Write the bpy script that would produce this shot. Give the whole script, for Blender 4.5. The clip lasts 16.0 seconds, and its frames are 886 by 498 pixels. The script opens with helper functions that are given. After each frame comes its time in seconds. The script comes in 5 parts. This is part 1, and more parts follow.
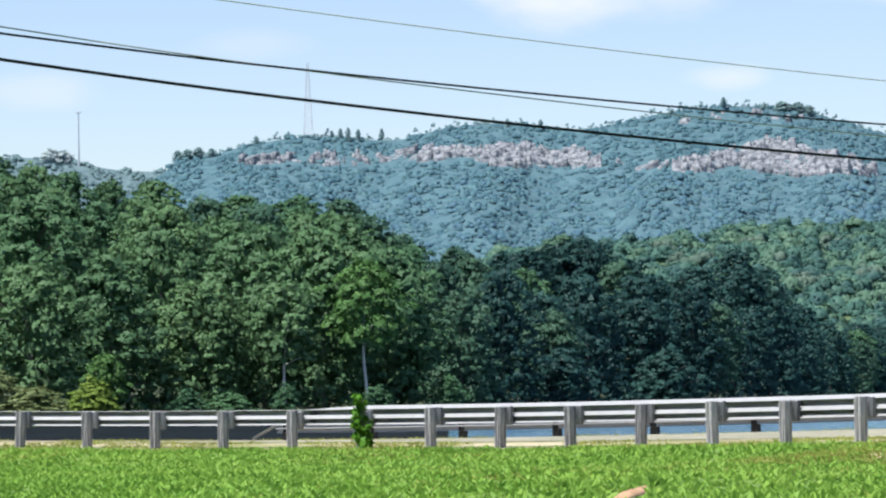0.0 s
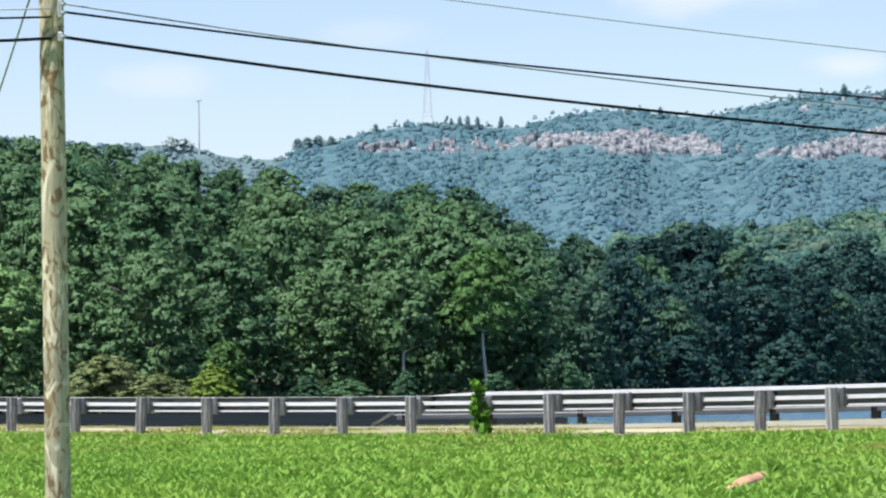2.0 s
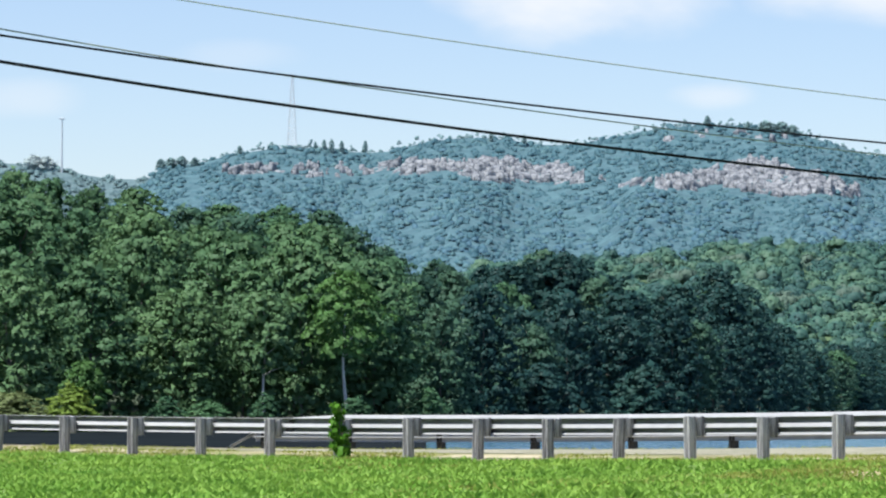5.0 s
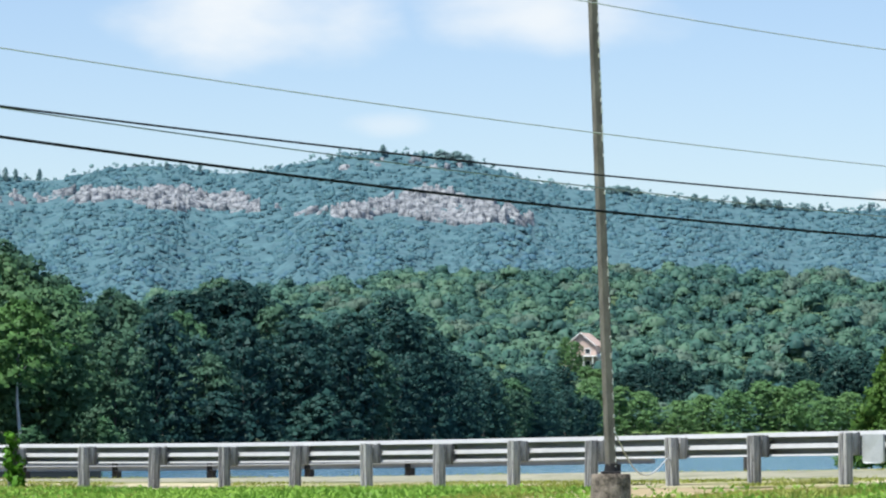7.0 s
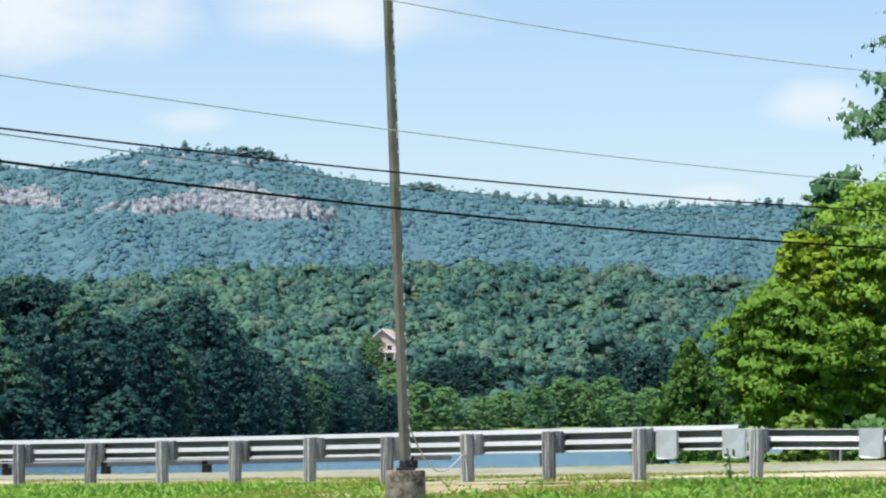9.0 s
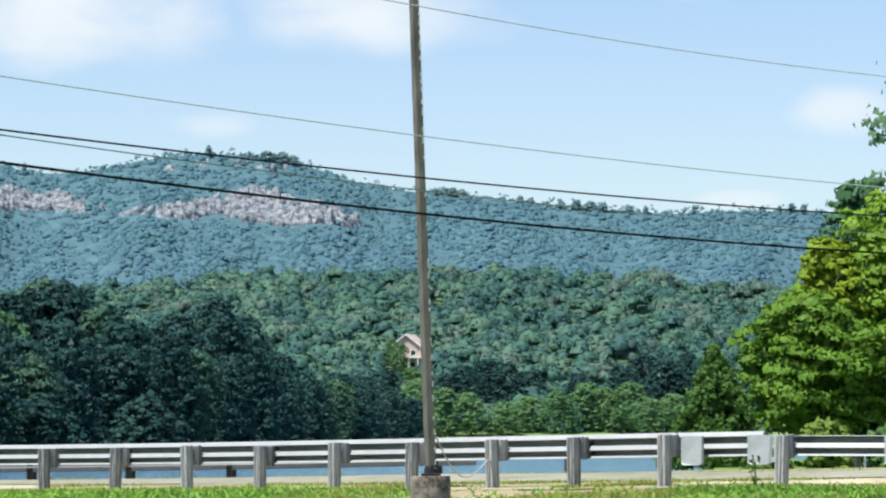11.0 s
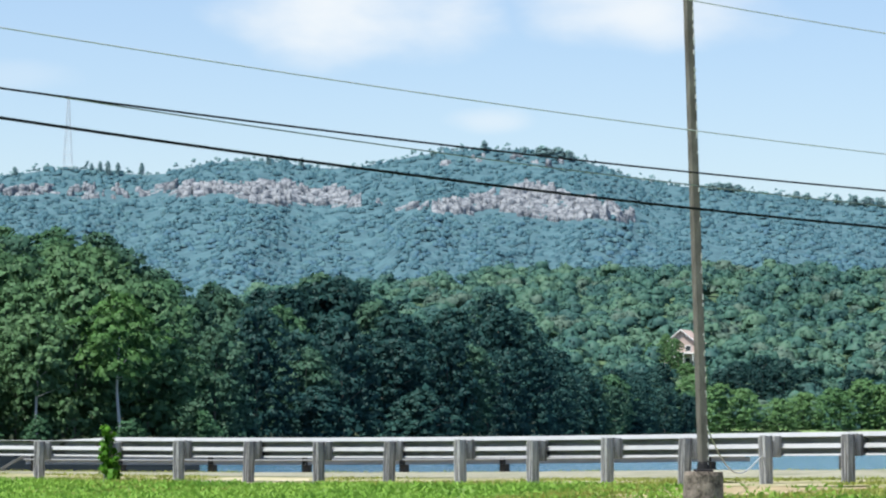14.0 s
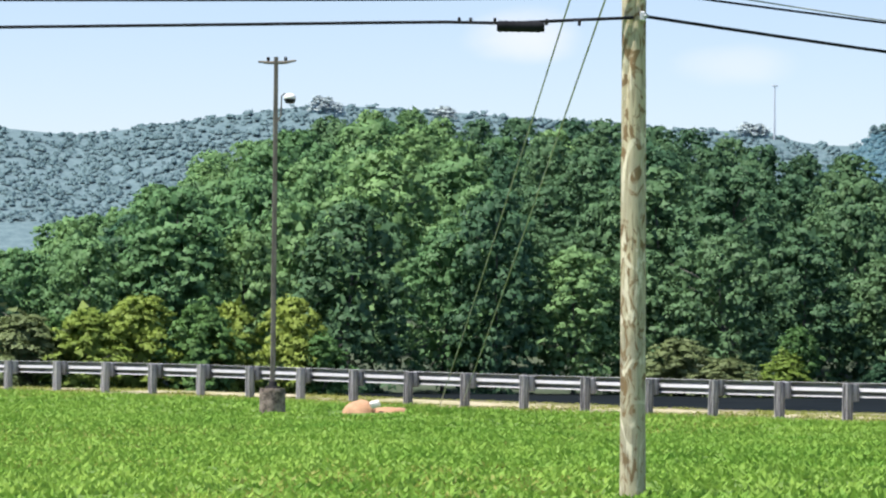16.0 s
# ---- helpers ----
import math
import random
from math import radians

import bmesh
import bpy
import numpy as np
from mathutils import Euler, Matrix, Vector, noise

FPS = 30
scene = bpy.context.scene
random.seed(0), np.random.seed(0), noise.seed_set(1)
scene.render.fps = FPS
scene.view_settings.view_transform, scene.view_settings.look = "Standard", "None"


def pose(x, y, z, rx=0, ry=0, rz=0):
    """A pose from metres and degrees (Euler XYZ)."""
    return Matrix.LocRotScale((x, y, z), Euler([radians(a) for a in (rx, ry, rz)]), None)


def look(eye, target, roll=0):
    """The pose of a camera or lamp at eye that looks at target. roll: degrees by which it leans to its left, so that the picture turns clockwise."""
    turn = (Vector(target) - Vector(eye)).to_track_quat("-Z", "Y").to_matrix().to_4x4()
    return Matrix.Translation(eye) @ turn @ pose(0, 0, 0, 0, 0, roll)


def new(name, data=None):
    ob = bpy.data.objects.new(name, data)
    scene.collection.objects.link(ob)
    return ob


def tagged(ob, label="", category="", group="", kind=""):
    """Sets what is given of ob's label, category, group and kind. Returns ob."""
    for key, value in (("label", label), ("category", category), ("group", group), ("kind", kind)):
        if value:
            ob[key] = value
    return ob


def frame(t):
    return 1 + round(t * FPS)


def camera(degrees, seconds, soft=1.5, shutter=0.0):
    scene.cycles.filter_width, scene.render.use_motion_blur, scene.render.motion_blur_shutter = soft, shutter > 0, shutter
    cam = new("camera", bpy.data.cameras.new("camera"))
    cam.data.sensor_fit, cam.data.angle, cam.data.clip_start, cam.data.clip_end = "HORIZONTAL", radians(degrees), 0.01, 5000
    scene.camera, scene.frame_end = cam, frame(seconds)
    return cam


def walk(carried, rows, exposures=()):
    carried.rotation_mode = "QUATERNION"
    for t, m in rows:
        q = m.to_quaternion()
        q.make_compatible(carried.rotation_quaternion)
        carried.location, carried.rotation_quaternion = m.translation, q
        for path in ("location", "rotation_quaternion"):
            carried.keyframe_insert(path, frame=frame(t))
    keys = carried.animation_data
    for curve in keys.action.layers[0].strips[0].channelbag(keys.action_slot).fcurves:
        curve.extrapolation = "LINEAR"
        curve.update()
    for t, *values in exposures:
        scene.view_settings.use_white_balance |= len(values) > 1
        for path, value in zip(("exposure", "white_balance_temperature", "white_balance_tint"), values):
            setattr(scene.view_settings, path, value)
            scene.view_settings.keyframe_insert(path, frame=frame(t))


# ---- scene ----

# ---- camera and its pan ----
cam = camera(15.0, 16.0, soft=2.2)
EYE = 1.6
ROWS = [  # seconds, sideways and upward sway in metres, heading, pitch and lean in degrees
    (0.0, -0.030, 0.057, -4.828, 2.378, -0.751),
    (0.5, -0.012, 0.039, -5.522, 2.351, -0.750),
    (1.0, -0.021, 0.034, -6.038, 2.331, -0.745),
    (1.5, -0.015, 0.036, -6.546, 2.285, -0.765),
    (2.0, -0.010, 0.027, -6.867, 2.194, -0.723),
    (2.5, -0.016, 0.022, -7.142, 2.209, -0.671),
    (3.0, -0.017, 0.025, -8.211, 2.146, -0.666),
    (3.2, -0.037, 0.021, -8.689, 2.162, -0.731),
    (3.7, -0.029, 0.019, -8.850, 2.190, -0.574),
    (4.2, 0.003, 0.014, -7.609, 2.313, -0.178),
    (4.7, 0.027, 0.008, -5.693, 2.490, 0.216),
    (5.3, -0.090, 0.000, -3.529, 2.718, 0.345),
    (5.5, -0.104, -0.000, -3.034, 2.791, 0.441),
    (6.0, -0.086, -0.009, -1.538, 2.969, 0.128),
    (6.5, -0.063, -0.020, -0.237, 3.013, -0.034),
    (7.0, -0.035, -0.012, 1.007, 3.104, -0.012),
    (7.5, -0.024, -0.001, 1.952, 3.047, -0.058),
    (8.0, 0.029, -0.003, 2.932, 3.061, -0.065),
    (8.5, 0.066, -0.006, 3.834, 3.008, -0.094),
    (8.7, 0.064, -0.005, 4.032, 3.027, -0.129),
    (9.2, 0.079, -0.004, 4.555, 3.033, -0.165),
    (9.7, 0.077, -0.001, 4.653, 3.076, -0.174),
    (10.3, 0.064, 0.002, 4.427, 3.129, -0.137),
    (10.8, 0.054, -0.002, 4.132, 3.133, -0.055),
    (11.0, 0.044, -0.001, 3.975, 3.125, -0.010),
    (11.5, 0.043, -0.012, 3.730, 3.097, 0.099),
    (12.0, 0.044, -0.010, 3.525, 3.127, 0.103),
    (12.5, 0.048, -0.014, 3.156, 3.109, 0.084),
    (13.0, 0.058, -0.013, 2.848, 3.094, 0.134),
    (13.5, 0.058, 0.001, 1.630, 3.080, 0.152),
    (14.0, 0.076, -0.006, -0.714, 3.026, 0.396),
    (14.5, 0.032, -0.015, -3.153, 2.730, 0.651),
    (15.0, 0.029, -0.018, -6.248, 2.611, 0.677),
    (15.3, 0.004, -0.022, -9.251, 2.365, 0.600),
    (15.5, -0.030, -0.013, -11.258, 2.296, 0.640),
    (15.6, -0.036, -0.033, -12.245, 2.228, 0.538),
    (15.8, -0.059, -0.027, -14.248, 2.130, 0.683),
    (16.0, -0.055, -0.019, -16.612, 1.946, 0.620),
]


def stand(side, up, heading, pitch, lean):
    """A pose that looks along a heading (clockwise from +y)."""
    return pose(side, 0, EYE + up) @ pose(0, 0, 0, 0, 0, -heading) @ pose(0, 0, 0, 90 + pitch) @ pose(0, 0, 0, 0, 0, lean)


# the clip's camera opens up a little where the dark forest fills the picture
walk(cam, [(r[0], stand(*r[1:])) for r in ROWS],
     [(0.0, 0.82, 6420, 8), (3.2, 0.86, 6500, 10), (5.3, 0.75, 6380, 6), (7.0, 0.73, 6350, 4), (14.0, 0.73, 6350, 4), (15.0, 0.82, 6450, 9), (15.5, 0.87, 6530, 11), (16.0, 0.88, 6540, 11)])

# ---- world and sun ----
SUN_AZ, SUN_EL = -128.0, 67.0      # heading of the sun from +y, clockwise; its height
sun = new("sun", bpy.data.lights.new("sun", "SUN"))
sun.data.energy, sun.data.angle, sun.data.color = 4.8, radians(0.55), (1.0, 0.95, 0.87)
_a, _e = radians(SUN_AZ), radians(SUN_EL)
SUN_WAY = Vector((math.sin(_a) * math.cos(_e), math.cos(_a) * math.cos(_e), math.sin(_e)))
sun.matrix_world = look(SUN_WAY * 60 + Vector((0, 40, 0)), (0, 40, 0))


def build_world():
    w = bpy.data.worlds.new("summer_sky")
    w.use_nodes = True
    scene.world = w
    nt = w.node_tree
    nt.nodes.clear()
    N, L = nt.nodes.new, nt.links.new
    sky = N("ShaderNodeTexSky")
    sky.sky_type, sky.sun_disc = "NISHITA", False
    sky.sun_elevation, sky.sun_rotation = radians(SUN_EL), radians(SUN_AZ)
    sky.air_density, sky.dust_density, sky.ozone_density, sky.altitude = 1.0, 0.6, 2.0, 200
    coord = N("ShaderNodeTexCoord")
    noise_big = N("ShaderNodeTexNoise")
    noise_big.inputs["Scale"].default_value, noise_big.inputs["Detail"].default_value = 24, 8
    stretch = N("ShaderNodeMapping")
    stretch.inputs["Scale"].default_value = (1, 1, 2.2)
    L(coord.outputs["Generated"], stretch.inputs[0])
    L(stretch.outputs[0], noise_big.inputs[0])
    total = None
    # fair-weather clouds: heading, height, half width, half height (degrees), weight
    for az, el, w2, h2, k in CLOUDS:
        a, e = radians(az), radians(el)
        c = Vector((math.sin(a) * math.cos(e), math.cos(a) * math.cos(e), math.sin(e)))
        right = Vector((math.cos(a), -math.sin(a), 0))
        up = right.cross(c)
        terms = []
        for axis, half in ((right, w2), (up, h2)):
            dot = N("ShaderNodeVectorMath")
            dot.operation = "DOT_PRODUCT"
            L(coord.outputs["Generated"], dot.inputs[0])
            dot.inputs[1].default_value = axis
            div = N("ShaderNodeMath")
            div.operation = "DIVIDE"
            L(dot.outputs["Value"], div.inputs[0])
            div.inputs[1].default_value = math.sin(radians(half))
            sq = N("ShaderNodeMath")
            sq.operation = "MULTIPLY"
            L(div.outputs[0], sq.inputs[0])
            L(div.outputs[0], sq.inputs[1])
            terms.append(sq)
        add = N("ShaderNodeMath")
        L(terms[0].outputs[0], add.inputs[0])
        L(terms[1].outputs[0], add.inputs[1])
        rough = N("ShaderNodeMath")
        rough.operation = "MULTIPLY_ADD"
        L(noise_big.outputs["Fac"], rough.inputs[0])
        rough.inputs[1].default_value = -2.2
        L(add.outputs[0], rough.inputs[2])
        ramp = N("ShaderNodeMapRange")
        ramp.interpolation_type = "SMOOTHSTEP"
        ramp.inputs["From Min"].default_value, ramp.inputs["From Max"].default_value = 0.1, -1.5
        ramp.inputs["To Min"].default_value, ramp.inputs["To Max"].default_value = 0.0, k
        L(rough.outputs[0], ramp.inputs["Value"])
        front = N("ShaderNodeVectorMath")
        front.operation = "DOT_PRODUCT"
        L(coord.outputs["Generated"], front.inputs[0])
        front.inputs[1].default_value = c
        gate = N("ShaderNodeMath")
        gate.operation = "GREATER_THAN"
        L(front.outputs["Value"], gate.inputs[0])
        gate.inputs[1].default_value = 0.5
        both = N("ShaderNodeMath")
        both.operation = "MULTIPLY"
        L(ramp.outputs[0], both.inputs[0])
        L(gate.outputs[0], both.inputs[1])
        if total is None:
            total = both
        else:
            m = N("ShaderNodeMath")
            m.operation = "MAXIMUM"
            L(total.outputs[0], m.inputs[0])
            L(both.outputs[0], m.inputs[1])
            total = m
    mix = N("ShaderNodeMix")
    mix.data_type = "RGBA"
    L(total.outputs[0], mix.inputs["Factor"])
    tone = N("ShaderNodeMix")
    tone.data_type, tone.blend_type = "RGBA", "MULTIPLY"
    tone.inputs["Factor"].default_value = 1.0
    L(sky.outputs[0], tone.inputs["A"])
    tone.inputs["B"].default_value = (1.05, 1.0, 1.08, 1)
    L(tone.outputs["Result"], mix.inputs["A"])
    mix.inputs["B"].default_value = (6.7, 6.6, 6.8, 1)
    bg = N("ShaderNodeBackground")
    bg.inputs["Strength"].default_value = 0.088
    L(mix.outputs["Result"], bg.inputs["Color"])
    out = N("ShaderNodeOutputWorld")
    L(bg.outputs[0], out.inputs[0])


CLOUDS = [(-2.2, 7.0, 2.6, 1.0, 0.95), (2.8, 7.15, 2.4, 0.8, 0.85), (8.1, 7.7, 2.2, 0.4, 0.6), (0.0, 5.2, 0.85, 0.28, 0.55), (10.8, 5.45, 1.0, 0.5, 0.7),
          (-15.3, 5.6, 1.1, 0.5, 0.6), (-11.7, 5.1, 1.1, 0.35, 0.3), (9.0, 3.95, 0.8, 0.2, 0.5), (-8.0, 5.9, 1.2, 0.3, 0.2)]
build_world()


# ---- small helpers ----
def at(az, dist, z=0.0):
    """A place from its heading (degrees, clockwise from +y), distance and height."""
    return Vector((dist * math.sin(radians(az)), dist * math.cos(radians(az)), z))


def level(az, dist, el):
    """The height that stands el degrees over the eye's level at that distance."""
    return EYE + dist * math.tan(radians(el))


def np_mesh(name, verts, faces, smooth=False, normals=None):
    """A mesh from arrays: verts n x 3, faces m x 3 or m x 4."""
    verts, faces = np.asarray(verts, np.float32), np.asarray(faces, np.int32)
    me = bpy.data.meshes.new(name)
    k = faces.shape[1]
    me.vertices.add(len(verts))
    me.vertices.foreach_set("co", verts.ravel())
    me.loops.add(faces.size)
    me.loops.foreach_set("vertex_index", faces.ravel())
    me.polygons.add(len(faces))
    me.polygons.foreach_set("loop_start", np.arange(0, faces.size, k, dtype=np.int32))
    me.polygons.foreach_set("loop_total", np.full(len(faces), k, np.int32))
    if smooth:
        me.polygons.foreach_set("use_smooth", np.ones(len(faces), bool))
    me.update(calc_edges=True)
    me.validate()
    if normals is not None and len(me.vertices) == len(normals):
        me.normals_split_custom_set_from_vertices(normals.tolist())
    return me


def bm_mesh(name, bm, smooth=False):
    me = bpy.data.meshes.new(name)
    bmesh.ops.recalc_face_normals(bm, faces=bm.faces[:])
    bm.to_mesh(me)
    bm.free()
    if smooth:
        for p in me.polygons:
            p.use_smooth = True
    return me


def put(name, me, material, parent=None, m=None, label=""):
    """Links a mesh as one object, under a parent where one is given."""
    if material and not me.materials:
        me.materials.append(material)
    ob = new(name, me)
    if parent:
        ob.parent = parent
    if m is not None:
        ob.matrix_basis = m
    if label:
        ob["label"] = label
    return ob


def part(name, bm, material, parent, label="", smooth=False, m=None):
    return put(name, bm_mesh(name, bm, smooth), material, parent, m, label)


def empty(name, m, label, category, group="", kind=""):
    ob = new(name)
    ob.empty_display_size = 0.2
    ob.matrix_basis = m
    return tagged(ob, label, category, group, kind)


def add_box(bm, sx, sy, sz, m, bevel=0.0):
    """A box, with bevelled edges where asked."""
    ret = bmesh.ops.create_cube(bm, size=1.0, matrix=m @ Matrix.Diagonal((sx, sy, sz, 1)))
    if bevel:
        edges = list({e for v in ret["verts"] for e in v.link_edges})
        bmesh.ops.bevel(bm, geom=edges, offset=bevel, segments=1, affect="EDGES", profile=0.5)


def add_tube(bm, pts, radii, sides=8, cap=True):
    """A round tube along points, with a radius at each."""
    pts = [Vector(p) for p in pts]
    rings = []
    for i, p in enumerate(pts):
        d = (pts[min(i + 1, len(pts) - 1)] - pts[max(i - 1, 0)]).normalized()
        side = d.cross(Vector((0, 0, 1)) if abs(d.z) < 0.9 else Vector((0, 1, 0))).normalized()
        other = d.cross(side)
        rings.append([bm.verts.new(p + (side * math.cos(a) + other * math.sin(a)) * radii[i])
                      for a in (2 * math.pi * k / sides for k in range(sides))])
    for r0, r1 in zip(rings, rings[1:]):
        for k in range(sides):
            bm.faces.new((r0[k], r0[(k + 1) % sides], r1[(k + 1) % sides], r1[k]))
    if cap:
        bm.faces.new(rings[0][::-1])
        bm.faces.new(rings[-1])


# ---- materials ----
def shader(name):
    mt = bpy.data.materials.new(name)
    mt.use_nodes = True
    nt = mt.node_tree
    return mt, nt, nt.nodes["Principled BSDF"], nt.nodes.new, nt.links.new


def surface(name, dark, light, scale=8.0, fine=60.0, rough=0.8, metal=0.0, bump=0.2, stretch=(1, 1, 1), random=0.0, detail=6, spec=0.5, span=(0.5, 1.0)):
    """Two tones mixed at a coarse and a fine scale, with bump."""
    mt, nt, bsdf, N, L = shader(name)
    co = N("ShaderNodeTexCoord")
    mp = N("ShaderNodeMapping")
    mp.inputs["Scale"].default_value = stretch
    L(co.outputs["Object"], mp.inputs[0])
    n1, n2 = N("ShaderNodeTexNoise"), N("ShaderNodeTexNoise")
    n1.inputs["Scale"].default_value, n1.inputs["Detail"].default_value = scale, detail
    n2.inputs["Scale"].default_value, n2.inputs["Detail"].default_value = fine, 3
    L(mp.outputs[0], n1.inputs[0])
    L(mp.outputs[0], n2.inputs[0])
    mixn = N("ShaderNodeMath")
    mixn.operation = "MULTIPLY_ADD"
    L(n2.outputs["Fac"], mixn.inputs[0])
    mixn.inputs[1].default_value = 0.5
    L(n1.outputs["Fac"], mixn.inputs[2])
    rng = N("ShaderNodeMapRange")
    rng.inputs["From Min"].default_value, rng.inputs["From Max"].default_value = span
    L(mixn.outputs[0], rng.inputs["Value"])
    fac = rng.outputs[0]
    if random:
        info = N("ShaderNodeObjectInfo")
        r = N("ShaderNodeMath")
        r.operation = "MULTIPLY_ADD"
        L(info.outputs["Random"], r.inputs[0])
        r.inputs[1].default_value = random
        L(fac, r.inputs[2])
        r2 = N("ShaderNodeMath")
        r2.operation = "SUBTRACT"
        r2.use_clamp = True
        L(r.outputs[0], r2.inputs[0])
        r2.inputs[1].default_value = random / 2
        fac = r2.outputs[0]
    mx = N("ShaderNodeMix")
    mx.data_type = "RGBA"
    L(fac, mx.inputs["Factor"])
    mx.inputs["A"].default_value, mx.inputs["B"].default_value = (*dark, 1), (*light, 1)
    L(mx.outputs["Result"], bsdf.inputs["Base Color"])
    bsdf.inputs["Roughness"].default_value, bsdf.inputs["Metallic"].default_value = rough, metal
    bsdf.inputs["Specular IOR Level"].default_value = spec
    if bump:
        b = N("ShaderNodeBump")
        b.inputs["Strength"].default_value, b.inputs["Distance"].default_value = bump, 0.02
        L(mixn.outputs[0], b.inputs["Height"])
        L(b.outputs[0], bsdf.inputs["Normal"])
    return mt


def foliage(name, dark, light, tint=0.6, through_light=0.25, patch=0.05):
    """Leaves: tone varies from leaf to leaf, from tree to tree and in patches; some light passes through."""
    mt, nt, bsdf, N, L = shader(name)
    nt.nodes.remove(bsdf)
    geo, info, co = N("ShaderNodeNewGeometry"), N("ShaderNodeObjectInfo"), N("ShaderNodeTexCoord")
    nz = N("ShaderNodeTexNoise")
    nz.inputs["Scale"].default_value, nz.inputs["Detail"].default_value = patch, 4
    L(geo.outputs["Position"], nz.inputs[0])
    def madd(a, k, b):
        m = N("ShaderNodeMath")
        m.operation = "MULTIPLY_ADD"
        L(a, m.inputs[0])
        m.inputs[1].default_value = k
        if b is None:
            m.inputs[2].default_value = 0.0
        else:
            L(b, m.inputs[2])
        return m.outputs[0]
    broad = N("ShaderNodeTexNoise")
    broad.inputs["Scale"].default_value, broad.inputs["Detail"].default_value = patch * 0.13, 2
    L(geo.outputs["Position"], broad.inputs[0])
    f = madd(geo.outputs["Random Per Island"], 0.12, None)
    f = madd(info.outputs["Random"], tint, f)
    f = madd(nz.outputs["Fac"], 0.5, f)
    f = madd(broad.outputs["Fac"], 0.38, f)
    rng = N("ShaderNodeMapRange")
    rng.inputs["From Min"].default_value, rng.inputs["From Max"].default_value = 0.22, 0.74 + tint
    L(f, rng.inputs["Value"])
    mx = N("ShaderNodeMix")
    mx.data_type = "RGBA"
    L(rng.outputs[0], mx.inputs["Factor"])
    mx.inputs["A"].default_value, mx.inputs["B"].default_value = (*dark, 1), (*light, 1)
    d, t, g, m1, m2 = N("ShaderNodeBsdfDiffuse"), N("ShaderNodeBsdfTranslucent"), N("ShaderNodeBsdfGlossy"), N("ShaderNodeMixShader"), N("ShaderNodeMixShader")
    L(mx.outputs["Result"], d.inputs[0])
    L(mx.outputs["Result"], t.inputs[0])
    g.inputs["Roughness"].default_value = 0.55
    m1.inputs[0].default_value, m2.inputs[0].default_value = through_light, 0.01
    L(d.outputs[0], m1.inputs[1])
    L(t.outputs[0], m1.inputs[2])
    L(m1.outputs[0], m2.inputs[1])
    L(g.outputs[0], m2.inputs[2])
    L(m2.outputs[0], nt.nodes["Material Output"].inputs[0])
    return mt


def rock_material():
    """Fractured cliff rock: blocks of uneven tone, the clefts' shade painted in as dark lines."""
    mt, nt, bsdf, N, L = shader("pink_grey_cliff_rock")
    geo, warp = N("ShaderNodeNewGeometry"), N("ShaderNodeTexNoise")
    warp.inputs["Scale"].default_value, warp.inputs["Detail"].default_value = 0.5, 3
    L(geo.outputs["Position"], warp.inputs[0])
    add = N("ShaderNodeVectorMath")
    add.operation = "MULTIPLY_ADD"
    L(warp.outputs["Color"], add.inputs[0])
    add.inputs[1].default_value = (4.0, 3.0, 2.4)
    L(geo.outputs["Position"], add.inputs[2])
    flat = N("ShaderNodeMapping")
    flat.inputs["Scale"].default_value = (0.15, 0.07, 0.24)
    L(add.outputs[0], flat.inputs[0])
    cell, edge = N("ShaderNodeTexVoronoi"), N("ShaderNodeTexVoronoi")
    edge.feature = "DISTANCE_TO_EDGE"
    for v in (cell, edge):
        v.inputs["Scale"].default_value = 1.0
        L(flat.outputs[0], v.inputs["Vector"])
    tone, cleft = N("ShaderNodeMix"), N("ShaderNodeMix")
    tone.data_type = cleft.data_type = "RGBA"
    L(cell.outputs["Distance"], tone.inputs["Factor"])
    tone.inputs["A"].default_value, tone.inputs["B"].default_value = (0.29, 0.305, 0.335, 1), (0.12, 0.132, 0.16, 1)
    gap = N("ShaderNodeMapRange")
    gap.inputs["From Min"].default_value, gap.inputs["From Max"].default_value = 0.0, 0.07
    L(edge.outputs["Distance"], gap.inputs["Value"])
    L(gap.outputs[0], cleft.inputs["Factor"])
    cleft.inputs["A"].default_value = (0.045, 0.058, 0.078, 1)
    L(tone.outputs["Result"], cleft.inputs["B"])
    L(cleft.outputs["Result"], bsdf.inputs["Base Color"])
    bsdf.inputs["Roughness"].default_value = 0.95
    b = N("ShaderNodeBump")
    b.inputs["Strength"].default_value, b.inputs["Distance"].default_value = 0.8, 0.5
    L(edge.outputs["Distance"], b.inputs["Height"])
    L(b.outputs[0], bsdf.inputs["Normal"])
    return mt


